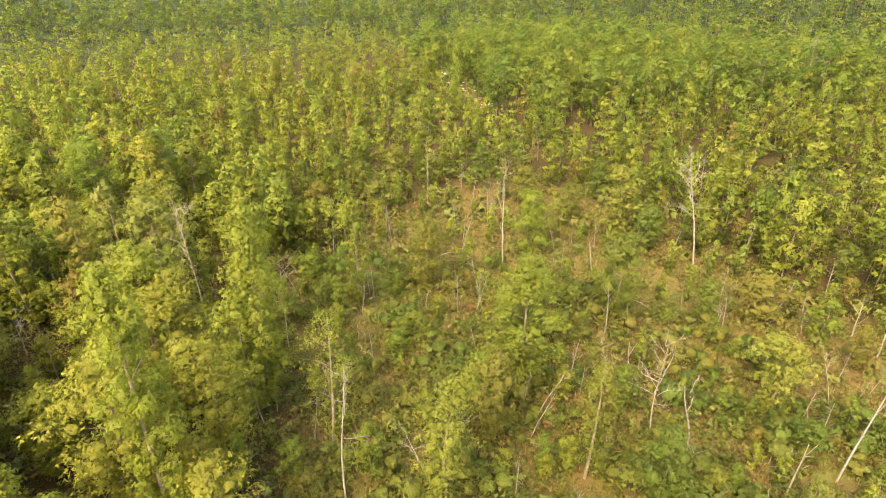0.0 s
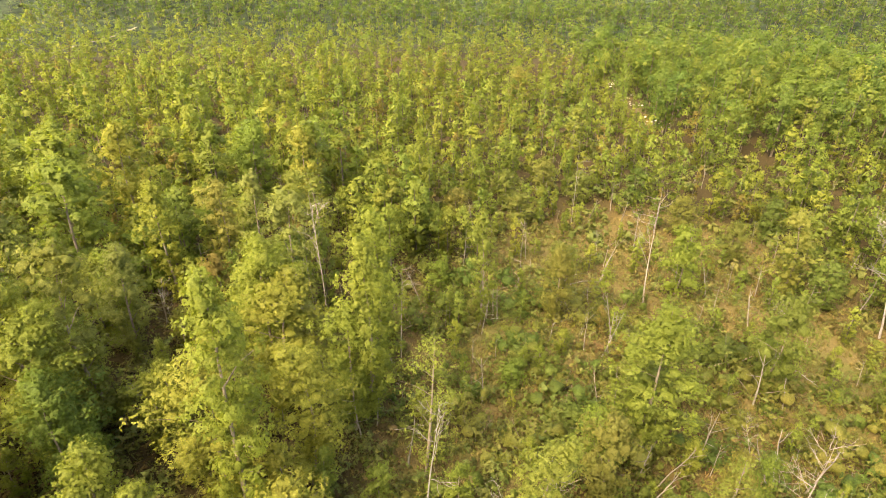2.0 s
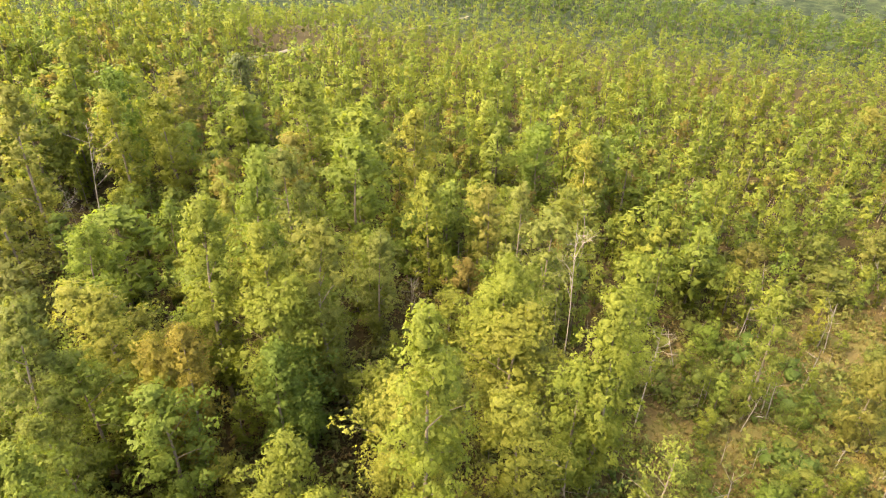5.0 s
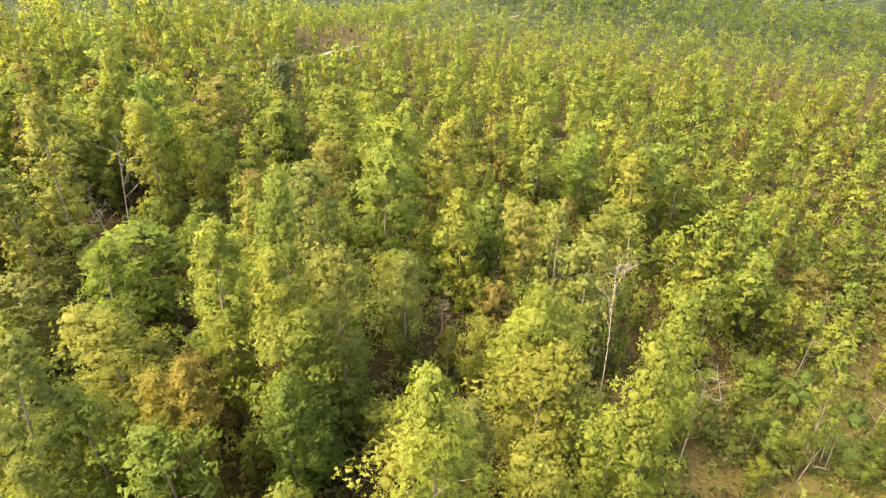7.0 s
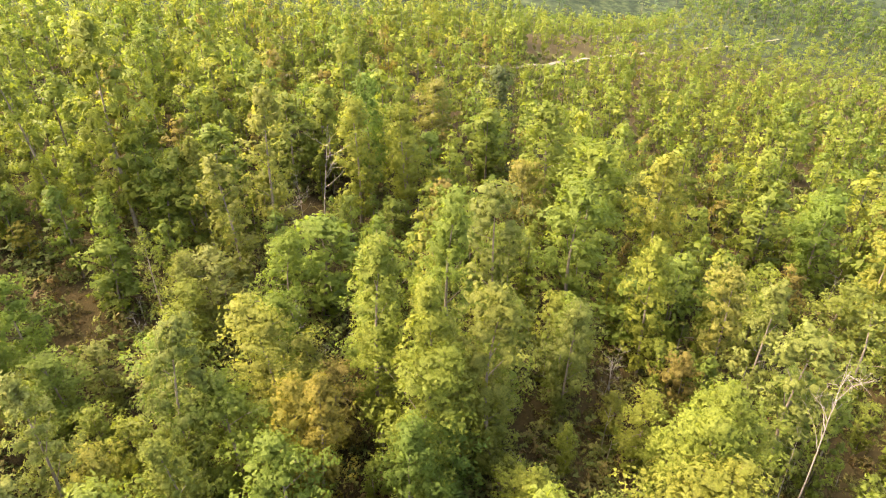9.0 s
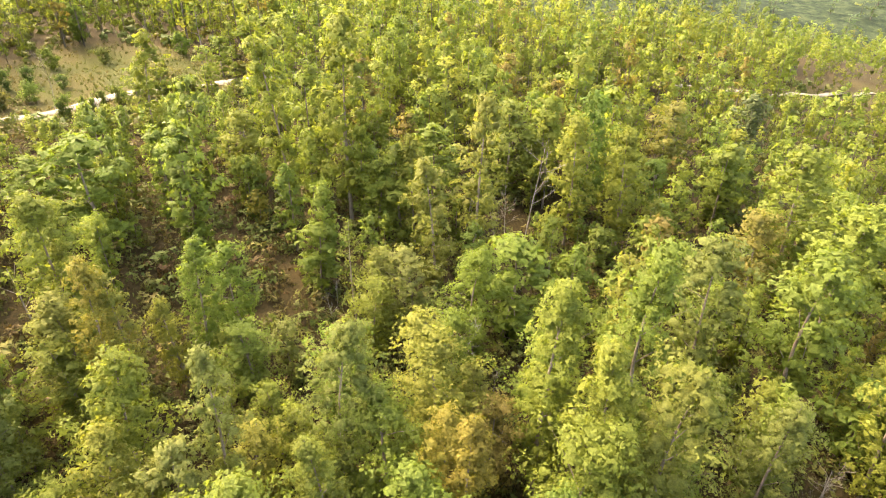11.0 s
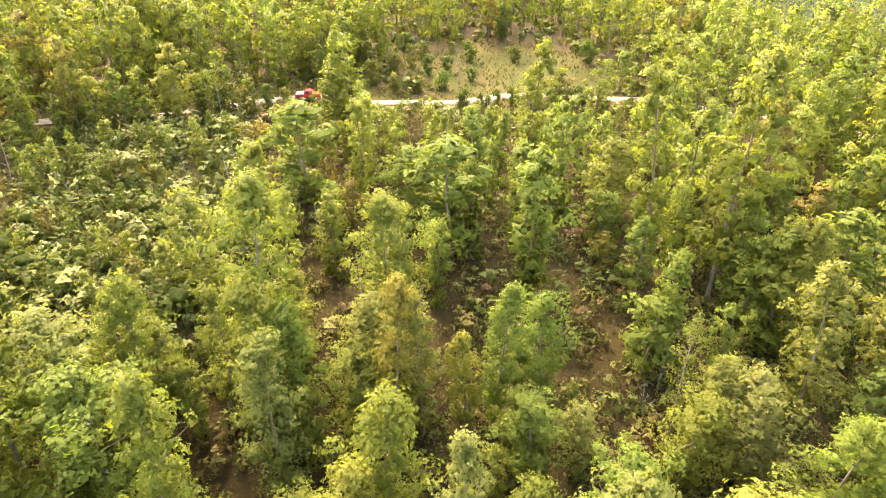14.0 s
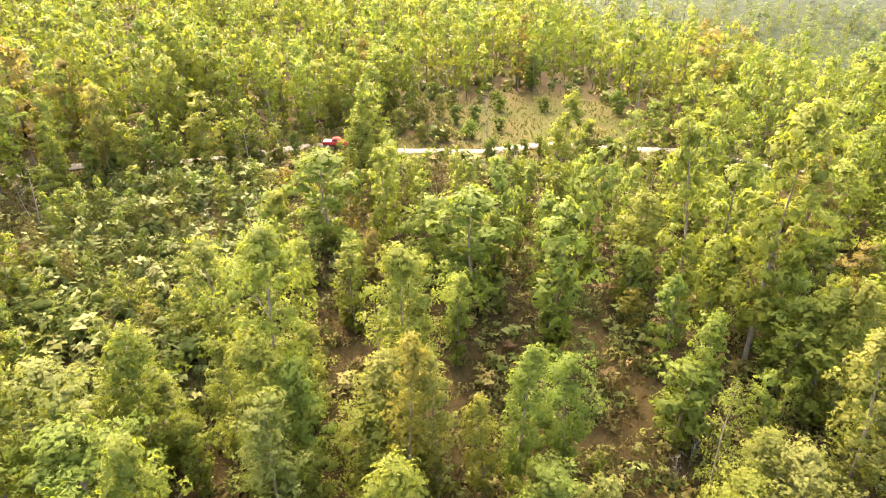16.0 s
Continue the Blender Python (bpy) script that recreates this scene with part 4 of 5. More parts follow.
def plant(kind, x, y, height, radius, r):
    """One tree, of the form that suits its size and slenderness."""
    rows = BUSH_FORMS if kind in BUSHES else TREE_FORMS
    best = sorted(rows, key=lambda q: 1.6 * abs(math.log(q[0] / height)) + 1.6 * abs(math.log(q[1] / q[0] * height / radius)) + r.uniform(0, 0.15))[0]
    h0, w0 = best[0], best[1]
    p = form(kind, *best, 1 if near_d(x, y) < (84 if kind in BUSHES else 60) else 0.66 if kind in BUSHES else 0.38)
    k = height / h0
    m = at_ground(x, y, r.uniform(0, 360), k, min(1.22, max(0.8, radius / w0 / k)))
    if p in used:
        return copy_thing(p, m)
    used.add(p)
    p.matrix_basis = m
    return p


nr = np.random.default_rng(5)
far_placed = []
for kind, x, y, h, w in PLACED:
    if near_d(x, y) < (104 if kind == "oak" else 240) or "bush" in kind:
        plant(kind, x, y, h, w, nr)
    else:
        far_placed.append((x, y, h, min(1.5, w / h / 0.19), {"yellow": 0.8, "tan": 1.2, "rust": 1.2, "green": 0.1}.get(kind, 0.35)))
far_placed = np.array(far_placed)
X, Y = scatter(4.4, 14, NEAR_R, nr)
ok = wooded(X, Y, nr) & clear_of_placed(X, Y) & seen_side(X, Y) & (near_d(X, Y) > 15) & (nr.uniform(0, 1, len(X)) < 0.92)
X, Y = X[ok], Y[ok]
order = np.argsort(near_d(X, Y))
room = 262 - sum(p[0] == "oak" and near_d(p[1], p[2]) < 104 for p in PLACED)
rest = order[room:]
near_rest = (X[rest], Y[rest])
hs = tree_sizes(X, Y, nr)
for i in order[:room]:
    k = nr.uniform()
    plant("oak" if k < 0.68 else "green" if k < 0.86 else "yellow" if k < 0.93 else "pale" if k < 0.98 else "tan", X[i], Y[i], hs[i], 0.20 * hs[i] * nr.uniform(0.85, 1.25), nr)


# ---- the woods farther off, joined
COVER = {"undergrowth": "undergrowth", "distant_undergrowth": "undergrowth", "verge_brush": "brush", "thicket": "thicket", "forest_floor_plants": "undergrowth",
         "dry_grass": "grass", "dead_saplings": "dead saplings", "trail_stones": "stones"}


def flat_normals(v, f):
    n = np.zeros_like(v)
    fn = unit_rows(np.cross(v[f[:, 1]] - v[f[:, 0]], v[f[:, 2]] - v[f[:, 0]]))
    for k in range(f.shape[1]):
        n[f[:, k]] = fn
    return n


def woods(name, label, protos, x, y, h, wide, tint, leaf_mat, r):
    """Many trees as one object."""
    z = surface_z(x, y) - 0.15
    pick = r.integers(len(protos), size=len(x))
    turn = r.uniform(0, 2 * np.pi, len(x))
    VW, FW, VL, FL, TW, TL, NW, NL, nw, nl = [], [], [], [], [], [], [], [], 0, 0
    for k, (wood, leaf) in enumerate(protos):
        i = np.where(pick == k)[0]
        if not len(i):
            continue
        c, s = np.cos(turn[i])[:, None], np.sin(turn[i])[:, None]
        for piece, vs, fs, ts, ns in ((wood, VW, FW, TW, NW), (leaf, VL, FL, TL, NL)):
            if piece is None:
                continue
            v, f = piece[:2]
            nv = piece[2] if len(piece) > 2 else flat_normals(v, f)
            ns.append(np.stack([nv[None, :, 0] * c - nv[None, :, 1] * s, nv[None, :, 0] * s + nv[None, :, 1] * c, nv[None, :, 2] + 0 * c], -1).reshape(-1, 3))
            sx = (wide[i] * h[i])[:, None]
            px = (v[None, :, 0] * c - v[None, :, 1] * s) * sx + x[i][:, None]
            py = (v[None, :, 0] * s + v[None, :, 1] * c) * sx + y[i][:, None]
            pz = v[None, :, 2] * h[i][:, None] + z[i][:, None]
            off = nw if vs is VW else nl
            fs.append((f[None] + (np.arange(len(i)) * len(v))[:, None, None] + off).reshape(-1, f.shape[1]))
            vs.append(np.stack([px, py, pz], -1).reshape(-1, 3))
            ts.append(np.repeat(tint[i], len(v)))
            if vs is VW:
                nw += len(v) * len(i)
            else:
                nl += len(v) * len(i)
    V, T, F, S = [], [], [], []
    if VW:
        V += VW; T += TW
        fw = np.vstack(FW); F.append(fw); S.append(np.zeros(len(fw)))
    fl = np.vstack(FL) + nw
    V += VL; T += TL; F.append(fl); S.append(np.ones(len(fl)))
    me = raw_mesh(name, np.vstack(V), F, [bark, leaf_mat], np.concatenate(S), np.concatenate(T), normals=np.vstack(NW + NL))
    return tagged(new(name, me), label, COVER.get(name, "woods"), kind="stuff")


def unit(protos, height=10.0):
    """Scales prototypes to one metre of height."""
    return [((w[0] / height, w[1]), (l[0] / height,) + tuple(l[1:])) for w, l in protos]


fr = np.random.default_rng(33)


def light_tree(r, radius, count, size, limbs, bare=0.1, swell=1.0, spray=3, heart=0.58, lean=0.6):
    _, c, rad = tree_plan(r, 10, radius, bare, limbs, 0.04)
    t = np.linspace(0, 1, 3)[:, None]
    wood = tube(np.array([[0, 0, 8.5]]) * t, 0.14 - 0.11 * t[:, 0], 3)
    return wood, foliage(r, c, rad * swell, count, size, 0.85, spray, heart, lean, 0.10, 0.3 * (1 - lean) + 0.05)


close_protos = unit([light_tree(fr, w, 2400, 0.19, 26, b, 1.1) for w, b in ((2.0, 0.04), (1.7, 0.03), (2.2, 0.07), (1.8, 0.05), (1.5, 0.03))])
mid_protos = unit([light_tree(fr, w, 1440, 0.24, 22, b, 1.1, 3, 0.42, 0.66) for w, b in ((1.9, 0.04), (1.6, 0.03), (2.2, 0.07), (1.7, 0.02), (2.0, 0.1), (1.5, 0.03), (1.8, 0.05), (1.3, 0.05))])
back_protos = unit([light_tree(fr, w, 700, 0.32, 16, b, 1.15, 2, 0, 0.74) for w, b in ((1.9, 0.04), (1.6, 0.03), (2.2, 0.07), (1.7, 0.02), (2.0, 0.1), (1.4, 0.03))])
far_protos = unit([light_tree(fr, w, 270, 0.42, 9, b, 1.3, 1, 0, 0.82) for w, b in ((1.9, 0.05), (1.5, 0.03), (2.1, 0.07), (1.7, 0.04), (1.3, 0.05), (2.3, 0.06))])
tall_protos = unit([light_tree(fr, w, 620, 0.27, 12, 0.14, 1.35, 2, 0.4, 0.52) for w in (2.7, 2.3, 3.0, 2.1)])
dist_protos = unit([light_tree(fr, w, 96, 0.52, 5, 0.12, 1.5, 1, 0, 0.85) for w in (2.2, 2.5, 1.9)])


def in_sight(x, y):
    """Leaves out growth that the ridges hide from the whole slope."""
    top = surface_z(x, y) + 17
    lost = np.zeros(len(x), bool)
    for k in np.linspace(0.3, 0.95, 27):
        px, py = -14 + (x + 14) * k, 16 + (y - 16) * k
        lost |= surface_z(px, py) + 7 > 53 + (top - 53) * k + 1.0
    return ~lost


def tints(n, r, lo=0.0, hi=0.84):
    return np.where(r.uniform(0, 1, n) < 0.045, 1.15, r.beta(1.5, 1.8, n) * (hi - lo) + lo)


X, Y = scatter(4.2, NEAR_R, 140, fr)
ok = wooded(X, Y, fr) & clear_of_placed(X, Y) & (mature(X, Y) < 0.5) & seen_side(X, Y)
X, Y = np.concatenate([X[ok], near_rest[0]]), np.concatenate([Y[ok], near_rest[1]])
H = tree_sizes(X, Y, fr)
WID = fr.uniform(0.78, 1.18, len(X))
TIN = tints(len(X), fr)
hollow = blob(X, Y, -92, 8, 24, 20, 30, 0.3)     # taller, greener trees in the dip
TIN = TIN * (1 - 0.5 * hollow)
H = H * np.where(roadside(X, Y) > 0.4, 1, 1 + 0.15 * hollow)
X, Y, H, WID, TIN = (np.concatenate([a, far_placed[:, i]]) for i, a in enumerate((X, Y, H, WID, TIN)))
dist = near_d(X, Y)
for name, protos, m in (("young_oak_thicket", close_protos, dist < NEAR_R), ("young_oak_woods", mid_protos, (dist >= NEAR_R) & (dist < 102)), ("oak_woods", back_protos, dist >= 102)):
    if m.any():
        woods(name, "dense young oak woods with yellow-green crowns on a slope", protos, X[m], Y[m], H[m], WID[m], TIN[m], leaf_woods, fr)

X, Y = scatter(5.6, 140, 290, fr)
ok = wooded(X, Y, fr) & (mature(X, Y) < 0.5) & seen_side(X, Y) & in_sight(X, Y)
X, Y = X[ok], Y[ok]
woods("distant_oak_woods", "distant young woods with uneven green and yellow crowns", far_protos, X, Y, tree_sizes(X, Y, fr), fr.uniform(0.75, 1.15, len(X)), tints(len(X), fr), leaf_woods, fr)

X, Y = scatter(7.0, 140, 330, fr)
ok = (mature(X, Y) > 0.5) & seen_side(X, Y) & in_sight(X, Y)
X, Y = X[ok], Y[ok]
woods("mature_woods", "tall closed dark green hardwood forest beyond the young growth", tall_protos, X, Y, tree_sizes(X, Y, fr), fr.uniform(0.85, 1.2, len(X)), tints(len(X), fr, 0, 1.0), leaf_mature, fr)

X, Y = scatter(8.5, 290, 430, fr)
dense = seen_side(X, Y) & in_sight(X, Y)
X, Y = X[dense], Y[dense]
xo, yo = scatter(11.0, 430, 640, fr)
xv, yv = scatter(12.5, 640, 800, fr)
vale = (xv < -200) & (yv < 420)
xo, yo = np.concatenate([xo, xv[vale]]), np.concatenate([yo, yv[vale]])
dense = seen_side(xo, yo) & in_sight(xo, yo)
X, Y = np.concatenate([X, xo[dense]]), np.concatenate([Y, yo[dense]])
ok = ((X > 46) | (Y > 480)) & ~((mature(X, Y) > 0.5) & (near_d(X, Y) < 330))
ok2 = ~((X > 46) | (Y > 480)) & (fr.uniform(0, 1, len(X)) < 0.95)
woods("far_young_woods", "far woods with mixed dark and yellow-green crowns", dist_protos, X[ok2], Y[ok2], fr.uniform(9, 15, ok2.sum()), fr.uniform(1.0, 1.5, ok2.sum()), tints(ok2.sum(), fr), leaf_woods, fr)
X, Y = X[ok], Y[ok]
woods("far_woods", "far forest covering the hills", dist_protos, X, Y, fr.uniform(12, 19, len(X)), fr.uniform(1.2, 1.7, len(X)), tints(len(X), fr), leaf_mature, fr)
X, Y = scatter(44.0, 640, 980, fr)
xo, yo = scatter(80.0, 980, 1600, fr)
X, Y = np.concatenate([X, xo]), np.concatenate([Y, yo])
ok = seen_side(X, Y) & in_sight(X, Y)
X, Y = X[ok], Y[ok]
woods("hill_woods", "forest on the farthest hills", dist_protos, X, Y, fr.uniform(14, 24, len(X)), fr.uniform(1.6, 2.6, len(X)), tints(len(X), fr), leaf_hazed, fr)


# ---- undergrowth
def bush_proto(r, radius, count, size, n=4, spray=3, heart=0):
    """A low bush of a few clumps."""
    c = np.stack([r.normal(0, radius * 0.42, n), r.normal(0, radius * 0.42, n), r.uniform(0.2, 0.75, n) * radius], 1)
    return foliage(r, c, radius * r.uniform(0.30, 0.50, n), count, size, 0.85, spray, heart, 0.45, 0.12, 0.3)


def under(name, label, protos, x, y, h, tint, leaf_mat, r):
    return woods(name, label, [(None, p) for p in protos], x, y, h, np.ones(len(x)), tint, leaf_mat, r)


ur = np.random.default_rng(51)
brush_protos = [bush_proto(ur, 1.0, n, 0.18, 3) for n in (48, 54, 45)]
X, Y = scatter(2.1, 3, 125, ur)
o = np.maximum(clearing(X, Y), brushy(X, Y))
ok = seen_side(X, Y) & (ur.uniform(0, 1, len(X)) < 0.45 + 0.3 * np.maximum(np.maximum(0.3 * o, roadside(X, Y)), 1 - smooth(60, 90, near_d(X, Y)))) & (road_gap(X, Y) > 1.9) & (field(X, Y) < 0.4)
X, Y = X[ok], Y[ok]
under("undergrowth", "low mixed undergrowth of green, tan and russet shrubs and ferns", brush_protos, X, Y, ur.gamma(4.0, 0.27, len(X)).clip(0.4, 2.4) * (1 + 0.4 * brushy(X, Y)) * (0.45 + 0.55 * smooth(2, 5, road_gap(X, Y))), ur.beta(2, 2, len(X)) * (0.85 - 0.45 * brushy(X, Y)), leaf_brush, ur)
tall_brush = [bush_proto(ur, 1.0, n, 0.145, 5) for n in (99, 105, 96, 99)]
X, Y = scatter(1.55, 3, 112, ur)
o = np.maximum(clearing(X, Y), 1.1 * brushy(X, Y))
ok = seen_side(X, Y) & (road_gap(X, Y) > 3) & (field(X, Y) < 0.3) & (ur.uniform(0, 1, len(X)) < np.where(brushy(X, Y) > 0.3, 0.85, np.where(o > 0.4, 0.55, np.where(clear_of_placed(X, Y), 0.40, 0.92))))
X, Y, o = X[ok], Y[ok], o[ok]
under("thicket", "waist-high to head-high thicket of oak seedlings and briars between the trees", tall_brush, X, Y, ur.gamma(5, 0.36, len(X)).clip(0.7, 3.2) * (1 - 0.2 * clearing(X, Y) + 0.35 * brushy(X, Y)), ur.beta(1.3, 1.9, len(X)) * (0.95 - 0.5 * brushy(X, Y)), leaf_brush, ur)
low_protos = [foliage(ur, ur.normal(0, 0.4, (1, 3)) * (1, 1, 0.3) + (0, 0, 0.4), [0.6], 9, 0.25, 0.6, 3, 0) for n in range(3)]
X, Y = scatter(0.9, 3, 90, ur)
ok = seen_side(X, Y) & (ur.uniform(0, 1, len(X)) < 0.75) & (clearing(X, Y) < 0.6)
X, Y = X[ok], Y[ok]
under("forest_floor_plants", "seedlings, ferns and fallen leaves on the forest floor", low_protos, X, Y, ur.uniform(0.3, 0.95, len(X)), 0.1 + 0.85 * ur.beta(2, 1.6, len(X)), leaf_brush, ur)
X, Y = scatter(1.5, 60, 175, ur)
g = road_gap(X, Y)
ok = (g > 1.7) & (g < 13) & (X < -72) & (Y < 12) & (field(X, Y) < 0.3) & (ur.uniform(0, 1, len(X)) < 0.8)
X, Y, g = X[ok], Y[ok], g[ok]
under("verge_brush", "low green and tan brush along the gravel road", brush_protos, X, Y, ur.uniform(0.6, 1.3, len(X)) * (0.5 + 0.1 * g).clip(0, 1.4), ur.beta(2, 2.5, len(X)) * 0.75, leaf_brush, ur)
wide_protos = [bush_proto(ur, 1.0, 22, 0.36, 2, 1) for _ in range(3)]
X, Y = scatter(4.0, 105, 270, ur)
ok = seen_side(X, Y) & (ur.uniform(0, 1, len(X)) < 0.75) & (road_gap(X, Y) > 3.4) & (field(X, Y) < 0.4) & (mature(X, Y) < 0.6)
X, Y = X[ok], Y[ok]
under("distant_undergrowth", "low mixed undergrowth between distant trees", wide_protos, X, Y, ur.uniform(1.2, 3.6, len(X)), ur.beta(1.6, 2.6, len(X)) * 0.7, leaf_brush, ur)


def tuft_proto(r, count=9):
    a = r.uniform(0, 6.28, count)
    b = np.stack([np.cos(a) * 0.18, np.sin(a) * 0.18, 0 * a], 1) * r.uniform(0.2, 1, count)[:, None]
    tip = b + np.stack([np.cos(a) * 0.35, np.sin(a) * 0.35, r.uniform(0.5, 1.0, count)], 1)
    side = np.stack([-np.sin(a), np.cos(a), 0 * a], 1) * 0.10
    v = np.stack([b - side, b + side, tip], 1).reshape(-1, 3)
    return v, np.arange(count * 3).reshape(-1, 3)


straw = leaf_material("dry_grass", [(0.0, (0.080, 0.092, 0.018)), (0.4, (0.130, 0.108, 0.030)), (0.75, (0.170, 0.126, 0.048)), (1.0, (0.145, 0.088, 0.035))], False, 0.25, 0.35)
X, Y = scatter(0.78, 24, 185, ur)
o = np.maximum(np.maximum(clearing(X, Y), field(X, Y) * 1.2), np.maximum(0.6 * brushy(X, Y), 0.8 * (road_gap(X, Y) < 3.5)))
ok = seen_side(X, Y) & (ur.uniform(0, 1, len(X)) < 0.85 * o * (1 - 0.6 * field(X, Y))) & (road_gap(X, Y) > 1.2) & ((near_d(X, Y) < 140) | (field(X, Y) > 0.1))
X, Y = X[ok], Y[ok]
tn = (0.5 - 0.42 * field(X, Y) + 0.3 * np.sin(X * 0.22 + np.sin(Y * 0.31)) * np.cos(Y * 0.18) + ur.normal(0, 0.13, len(X))).clip(0, 1)
under("dry_grass", "dry tan and russet grass tufts covering the clearing", [tuft_proto(ur) for _ in range(4)], X, Y, ur.uniform(0.35, 0.95, len(X)), tn, straw, ur)


# ---- shrubs of the clearing, each a thing of its own
SHRUB_LABEL = "low leafy green shrub in dry grass"


def shrub_thing(r, radius, count):
    root = tagged(new("shrub"), SHRUB_LABEL, "shrub", "shrubs in the clearing")
    v, f, n = bush_proto(r, radius, int(count * 3.0), 0.125, 11, 3, 0.5)
    k = new("foliage", raw_mesh("foliage", v, [f], [leaf_shrub], normals=n))
    k.parent = root
    for i in range(3):
        a = i * 2.1 + r.uniform(0, 0.7)
        v, f = (tube(limb_path(r, (0, 0, -0.1), (math.cos(a) * 0.6, math.sin(a) * 0.6, 0.8), radius * 0.95, 3), np.linspace(0.035, 0.01, 4), 3))
        new("stem", raw_mesh("stem", v, [f], [bark])).parent = root
    return root


sr = np.random.default_rng(63)
shrubs = [shrub_thing(sr, rad, n) for rad, n in ((1.6, 250), (1.3, 190), (1.9, 300), (1.1, 150))]
X, Y = scatter(4.0, 24, 118, sr)
ok = seen_side(X, Y) & (sr.uniform(0, 1, len(X)) < 0.85 * np.maximum(clearing(X, Y), 0.7 * brushy(X, Y)))
X, Y = X[ok], Y[ok]
pick = np.argsort(near_d(X, Y))[:290]
for n, i in enumerate(pick):
    p = shrubs[n % 4]
    m = at_ground(X[i], Y[i], sr.uniform(0, 360), sr.uniform(0.7, 1.8), sr.uniform(0.85, 1.2))
    if n < 4:
        p.matrix_basis = m
    else:
        copy_thing(p, m)


# ---- thin bare stems of dead saplings
er = np.random.default_rng(91)


def stem_proto(r):
    p = limb_path(r, (0, 0, -0.02), (r.normal(0, 0.12), r.normal(0, 0.12), 1), 1.0, 5, 0, 0.05)
    pcs = [tube(p, np.linspace(0.014, 0.004, 6), 4)]
    for k in (2, 3, 3, 4, 4):
        d = np.array([r.normal(0, 0.7), r.normal(0, 0.7), 0.6]); d /= np.linalg.norm(d)
        pcs.append(tube(limb_path(r, p[k], d, r.uniform(0.12, 0.3), 3, 0, 0.15), np.linspace(0.005, 0.002, 4), 3))
    return join(pcs)


X, Y = scatter(7.0, 26, 170, er)
o = np.maximum(clearing(X, Y), 0.8 * smooth(95, 140, Y) * smooth(-40, 0, X))
ok = seen_side(X, Y) & (er.uniform(0, 1, len(X)) < 0.22 + 0.4 * o) & (mature(X, Y) < 0.4) & (field(X, Y) < 0.3) & (road_gap(X, Y) > 3)
X, Y = X[ok], Y[ok]
woods("dead_saplings", "thin bare grey stems of dead saplings scattered through the growth", [(None, stem_proto(er)) for _ in range(6)],
      X, Y, er.uniform(3.5, 10, len(X)), np.ones(len(X)), er.uniform(0, 1, len(X)), dark_deadwood, er)


FALLEN = [
    (15.0, 96.2, 23.6, 100.1, 1.1),
    (11.2, 78.7, 14.6, 92.7, 0.5),
    (12.2, 84.0, 15.6, 85.9, 0.3),
    (16.2, 81.4, 18.7, 88.3, 0.25),
    (19.1, 75.7, 22.7, 80.5, 0.2),
    (-14.6, 66.3, -11.5, 66.1, 0.2),
    (7.2, 70.8, 10.0, 74.6, 0.2),
    (15.3, 98.7, 22.0, 102.1, 1.6),
    (16.6, 81.7, 18.6, 87.0, 0.3),
    (18.7, 75.3, 25.7, 89.7, 0.8),
    (33.7, 66.1, 34.0, 57.9, 0.6),
    (19.0, 45.5, 22.4, 41.4, 0.6),
    (1.4, 84.2, 4.2, 85.0, 0.5),
    (-3.9, 87.0, -1.0, 89.5, 0.4),
    (47.8, 77.0, 50.5, 72.0, 0.3),
    (-14.4, 67.8, -10.4, 65.1, 0.3),
    (-7.3, 56.9, -4.4, 56.0, 0.4),
]
BRUSH_PILES = [(1.8, 121.2), (52.8, 94.7), (53.0, 93.6)]


# ---------------------------------------------------------------- dead trees
dr = np.random.default_rng(77)
GREY = "bare grey dead tree with broken limbs standing among living trees"
PALE = "bleached bare dead tree with forked limbs standing in the open"
for x, y, h, lx, ly, thick, pale, limbs, start, snapped in DEAD:
    ob = dead_thing("dead_tree", dr, h, PALE if pale else GREY, limbs, (lx, ly), thick, deadwood if pale else dark_deadwood, 0.32, start, snapped)
    ob.matrix_basis = at_ground(x, y)


# ---------------------------------------------------------------- the car on the road
def box_part(name, parent, mat, x0, x1, y0, y1, z0, z1, bevel=0.06, taper=(0, 0, 0, 0), segs=2):
    """A bevelled box; taper pulls in the top at x0, x1, y0, y1."""
    bm = bmesh.new()
    bmesh.ops.create_cube(bm, size=1)
    for v in bm.verts:
        hi = v.co.z > 0
        v.co.x = (x0 + (taper[0] if hi else 0)) if v.co.x < 0 else (x1 - (taper[1] if hi else 0))
        v.co.y = (y0 + (taper[2] if hi else 0)) if v.co.y < 0 else (y1 - (taper[3] if hi else 0))
        v.co.z = z1 if hi else z0
    if bevel:
        bmesh.ops.bevel(bm, geom=bm.edges[:], offset=bevel, segments=segs, affect="EDGES")
    me = bpy.data.meshes.new(name)
    bm.to_mesh(me); bm.free()
    me.materials.append(mat)
    for p in me.polygons:
        p.use_smooth = False
    ob = new(name, me)
    ob.parent = parent
    return ob


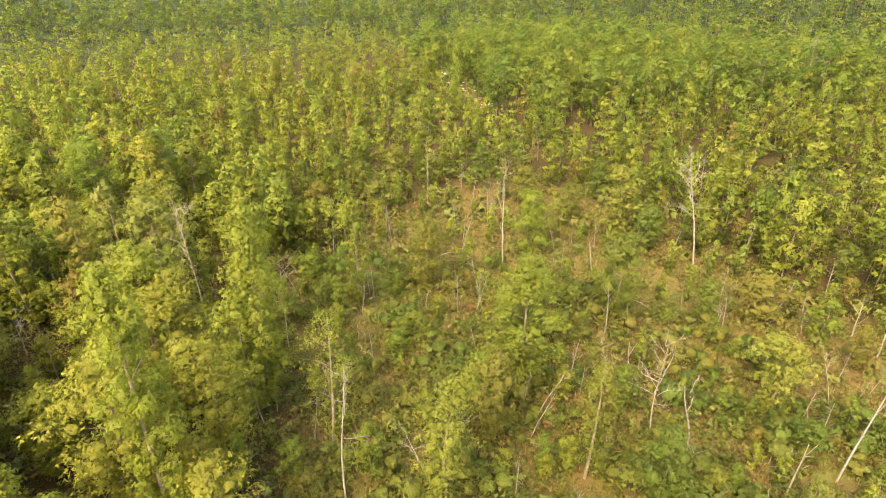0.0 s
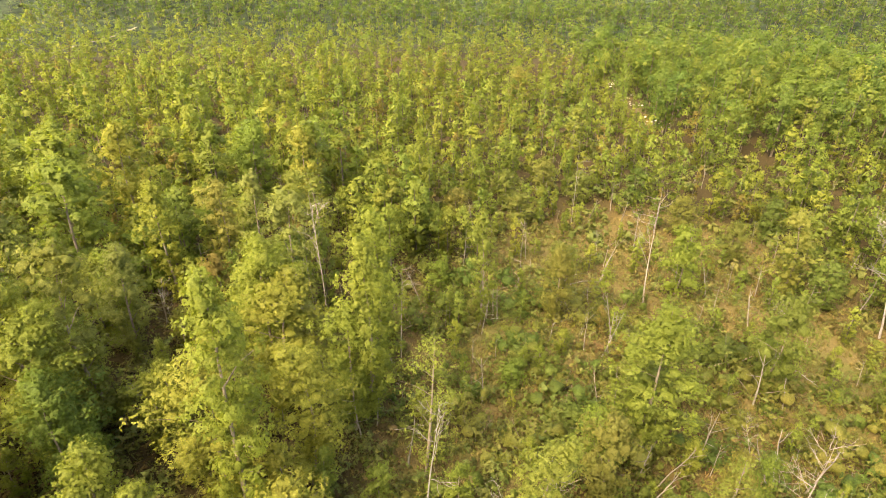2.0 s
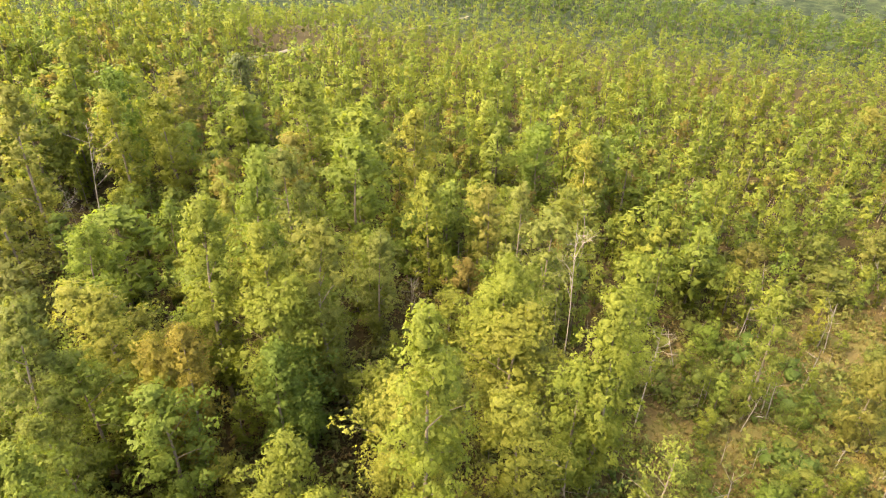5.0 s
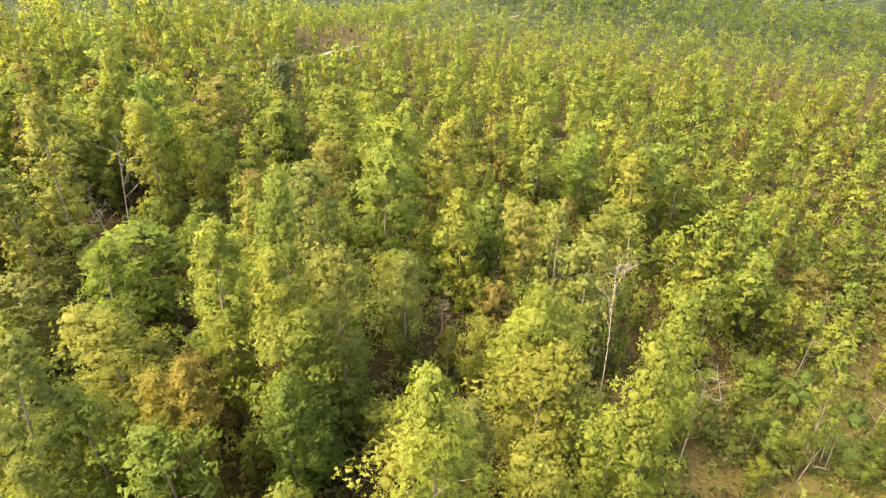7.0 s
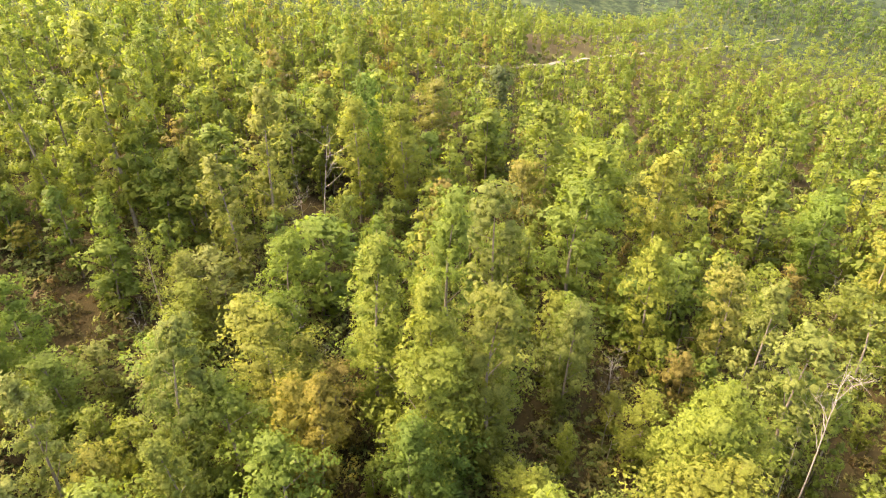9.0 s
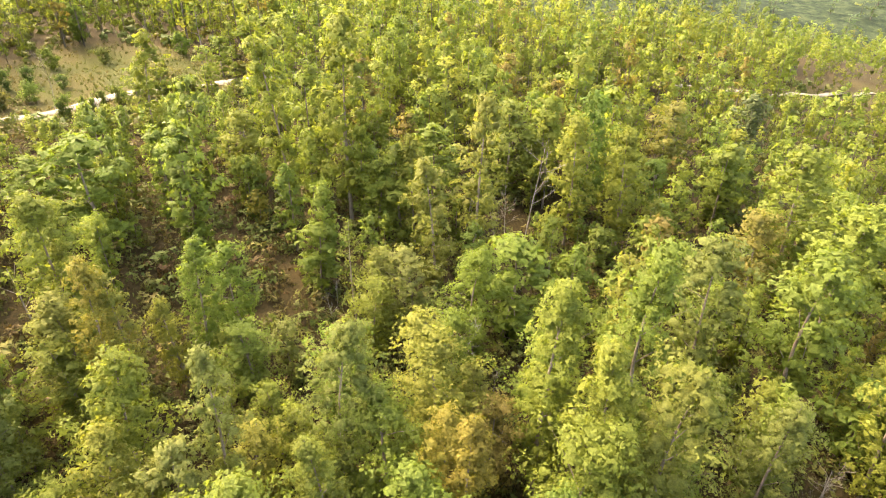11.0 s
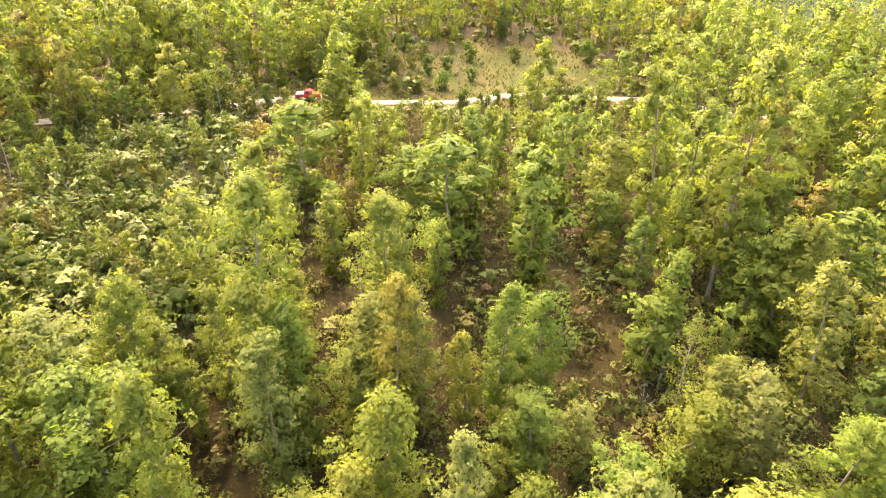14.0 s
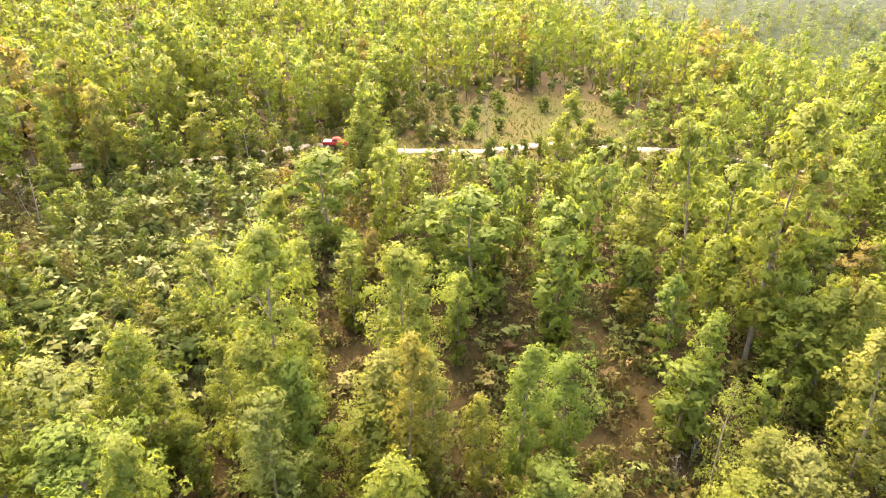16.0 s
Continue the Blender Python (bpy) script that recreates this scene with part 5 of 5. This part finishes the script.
def wheel_part(parent, x, y):
    bm = bmesh.new()
    bmesh.ops.create_cone(bm, cap_ends=True, segments=20, radius1=0.38, radius2=0.38, depth=0.26)
    bmesh.ops.bevel(bm, geom=[e for e in bm.edges if abs(e.verts[0].co.z - e.verts[1].co.z) < 1e-4], offset=0.05, segments=2, affect="EDGES")
    me = bpy.data.meshes.new("tyre"); bm.to_mesh(me); bm.free(); me.materials.append(rubber_mat)
    w = new("wheel", me)
    w.parent = parent
    w.matrix_basis = Matrix.Translation((x, y, 0.38)) @ Matrix.Rotation(radians(90), 4, "X")
    bm = bmesh.new()
    bmesh.ops.create_cone(bm, cap_ends=True, segments=16, radius1=0.22, radius2=0.20, depth=0.28)
    me = bpy.data.meshes.new("rim"); bm.to_mesh(me); bm.free(); me.materials.append(chrome_mat)
    k = new("rim", me)
    k.parent = w
    return w


def pickup():
    root = tagged(new("pickup_truck"), "red pickup truck with pale load cover parked on the gravel road", "truck")
    box_part("body", root, red_paint, -2.45, 2.45, -0.92, 0.92, 0.45, 1.02, 0.10)
    box_part("bonnet", root, red_paint, 1.10, 2.38, -0.86, 0.86, 0.98, 1.16, 0.07, (0, 0.12, 0.06, 0.06))
    cab = box_part("cab", root, red_paint, -0.75, 1.20, -0.86, 0.86, 0.98, 1.74, 0.09, (0.16, 0.55, 0.12, 0.12))
    box_part("windscreen", root, glass_mat, 0.72, 1.02, -0.68, 0.68, 1.18, 1.62, 0.03, (0, 0.34, 0.05, 0.05))
    for s in (-1, 1):
        box_part("side_window", root, glass_mat, -0.45, 0.55, s * 0.80 - 0.05, s * 0.80 + 0.05, 1.20, 1.60, 0.02, (0.12, 0.3, 0.05, 0.05))
        box_part("mirror", root, red_paint, 0.78, 0.90, s * 1.02 - 0.10, s * 1.02 + 0.10, 1.14, 1.32, 0.03)
        box_part("headlight", root, lamp_mat, 2.40, 2.48, s * 0.68 - 0.18, s * 0.68 + 0.18, 0.78, 0.96, 0.02)
        box_part("tail_light", root, red_paint, -2.49, -2.42, s * 0.80 - 0.08, s * 0.80 + 0.08, 0.72, 1.00, 0.02)
        for x in (-1.45, 1.55):
            wheel_part(root, x, s * 0.80)
    box_part("rear_window", root, glass_mat, -0.74, -0.58, -0.62, 0.62, 1.24, 1.58, 0.02)
    box_part("load_cover", root, white_paint, -2.35, -0.82, -0.82, 0.82, 1.0, 1.22, 0.06, (0.05, 0.05, 0.05, 0.05))
    box_part("bumper", root, chrome_mat, 2.42, 2.56, -0.85, 0.85, 0.48, 0.66, 0.04)
    box_part("bumper", root, chrome_mat, -2.56, -2.42, -0.85, 0.85, 0.48, 0.66, 0.04)
    return root


TRUCK_X, TRUCK_Y = -108.9, -43.7
truck = pickup()
truck.matrix_basis = Matrix.Translation((TRUCK_X, TRUCK_Y, float(surface_z(TRUCK_X, TRUCK_Y)) + 0.20)) @ Matrix.Rotation(radians(118), 4, "Z") @ Matrix.Scale(0.92, 4)


# ---------------------------------------------------------------- fallen wood and stones
gr = np.random.default_rng(123)


def fallen_branch(x0, y0, x1, y1, rise):
    root = tagged(new("fallen_branch"), "bleached fallen branch lying in dry grass", "branch", "fallen branches in the clearing")
    root.matrix_basis = Matrix.Translation((x0, y0, float(surface_z(x0, y0))))
    n = 9
    t = np.linspace(0, 1, n)
    p = np.stack([(x1 - x0) * t, (y1 - y0) * t, 0 * t], 1)
    p[:, 2] = surface_z(x0 + p[:, 0], y0 + p[:, 1]) - float(surface_z(x0, y0)) + 0.08 + rise * np.sin(np.pi * np.clip(t * 1.05, 0, 1)) ** 0.8
    p[1:-1, :2] += gr.normal(0, 0.07, (n - 2, 2))
    v, f = tube(p, np.linspace(0.085, 0.025, n), 6)
    new("stem", raw_mesh("stem", v, [f], [deadwood], smooth_faces=np.ones(len(f), bool))).parent = root
    for k in (3, 5, 6):
        d = (p[-1] - p[0]) / np.linalg.norm(p[-1] - p[0]) + gr.normal(0, 0.5, 3) + (0, 0, 0.25)
        v, f = tube(limb_path(gr, p[k], d / np.linalg.norm(d), gr.uniform(0.6, 1.4), 4, 0.03, 0.2), np.linspace(0.035, 0.01, 5), 4)
        new("twig", raw_mesh("twig", v, [f], [deadwood], smooth_faces=np.ones(len(f), bool))).parent = root


for row in FALLEN:
    fallen_branch(*row)


def brush_pile(x, y):
    root = tagged(new("brush_pile"), "heap of bleached dead sticks in the clearing", "brush pile", "brush piles in the clearing")
    root.matrix_basis = at_ground(x, y, 0, 1, 1, 0.0)
    for i in range(22):
        a, ln = gr.uniform(0, 3.14), gr.uniform(1.6, 3.8)
        d = np.array([math.cos(a), math.sin(a), gr.normal(0.1, 0.14)])
        s = np.array([gr.normal(0, 0.8), gr.normal(0, 0.8), 0.1 + 0.03 * i]) - d * ln / 2 * (1, 1, 0)
        v, f = tube(limb_path(gr, s, d / np.linalg.norm(d), ln, 5, 0.0, 0.12), np.linspace(0.04, 0.012, 6), 5)
        new("stick", raw_mesh("stick", v, [f], [deadwood if i % 3 else dark_deadwood], smooth_faces=np.ones(len(f), bool))).parent = root


for x, y in BRUSH_PILES:
    brush_pile(x, y)


def stone_proto(r):
    bm = bmesh.new()
    bmesh.ops.create_icosphere(bm, subdivisions=1, radius=0.5)
    v = np.array([q.co for q in bm.verts]) * r.uniform(0.75, 1.2, (len(bm.verts), 1)) * (1.0, 0.8, 0.5)
    f = np.array([[q.index for q in p.verts] for p in bm.faces])
    bm.free()
    return v, f


X, Y = [], []
for p, q in TRAIL:
    X += list(p + gr.normal(0, 2.0, 7)); Y += list(q + gr.normal(0, 4.0, 7))
X, Y = np.array(X), np.array(Y)
woods("trail_stones", "pale stones strewn along a washed-out forest trail", [(None, stone_proto(gr)) for _ in range(4)],
      X, Y, gr.gamma(3, 0.35, len(X)).clip(0.3, 2.4), np.ones(len(X)), np.zeros(len(X)), stone_mat, gr)
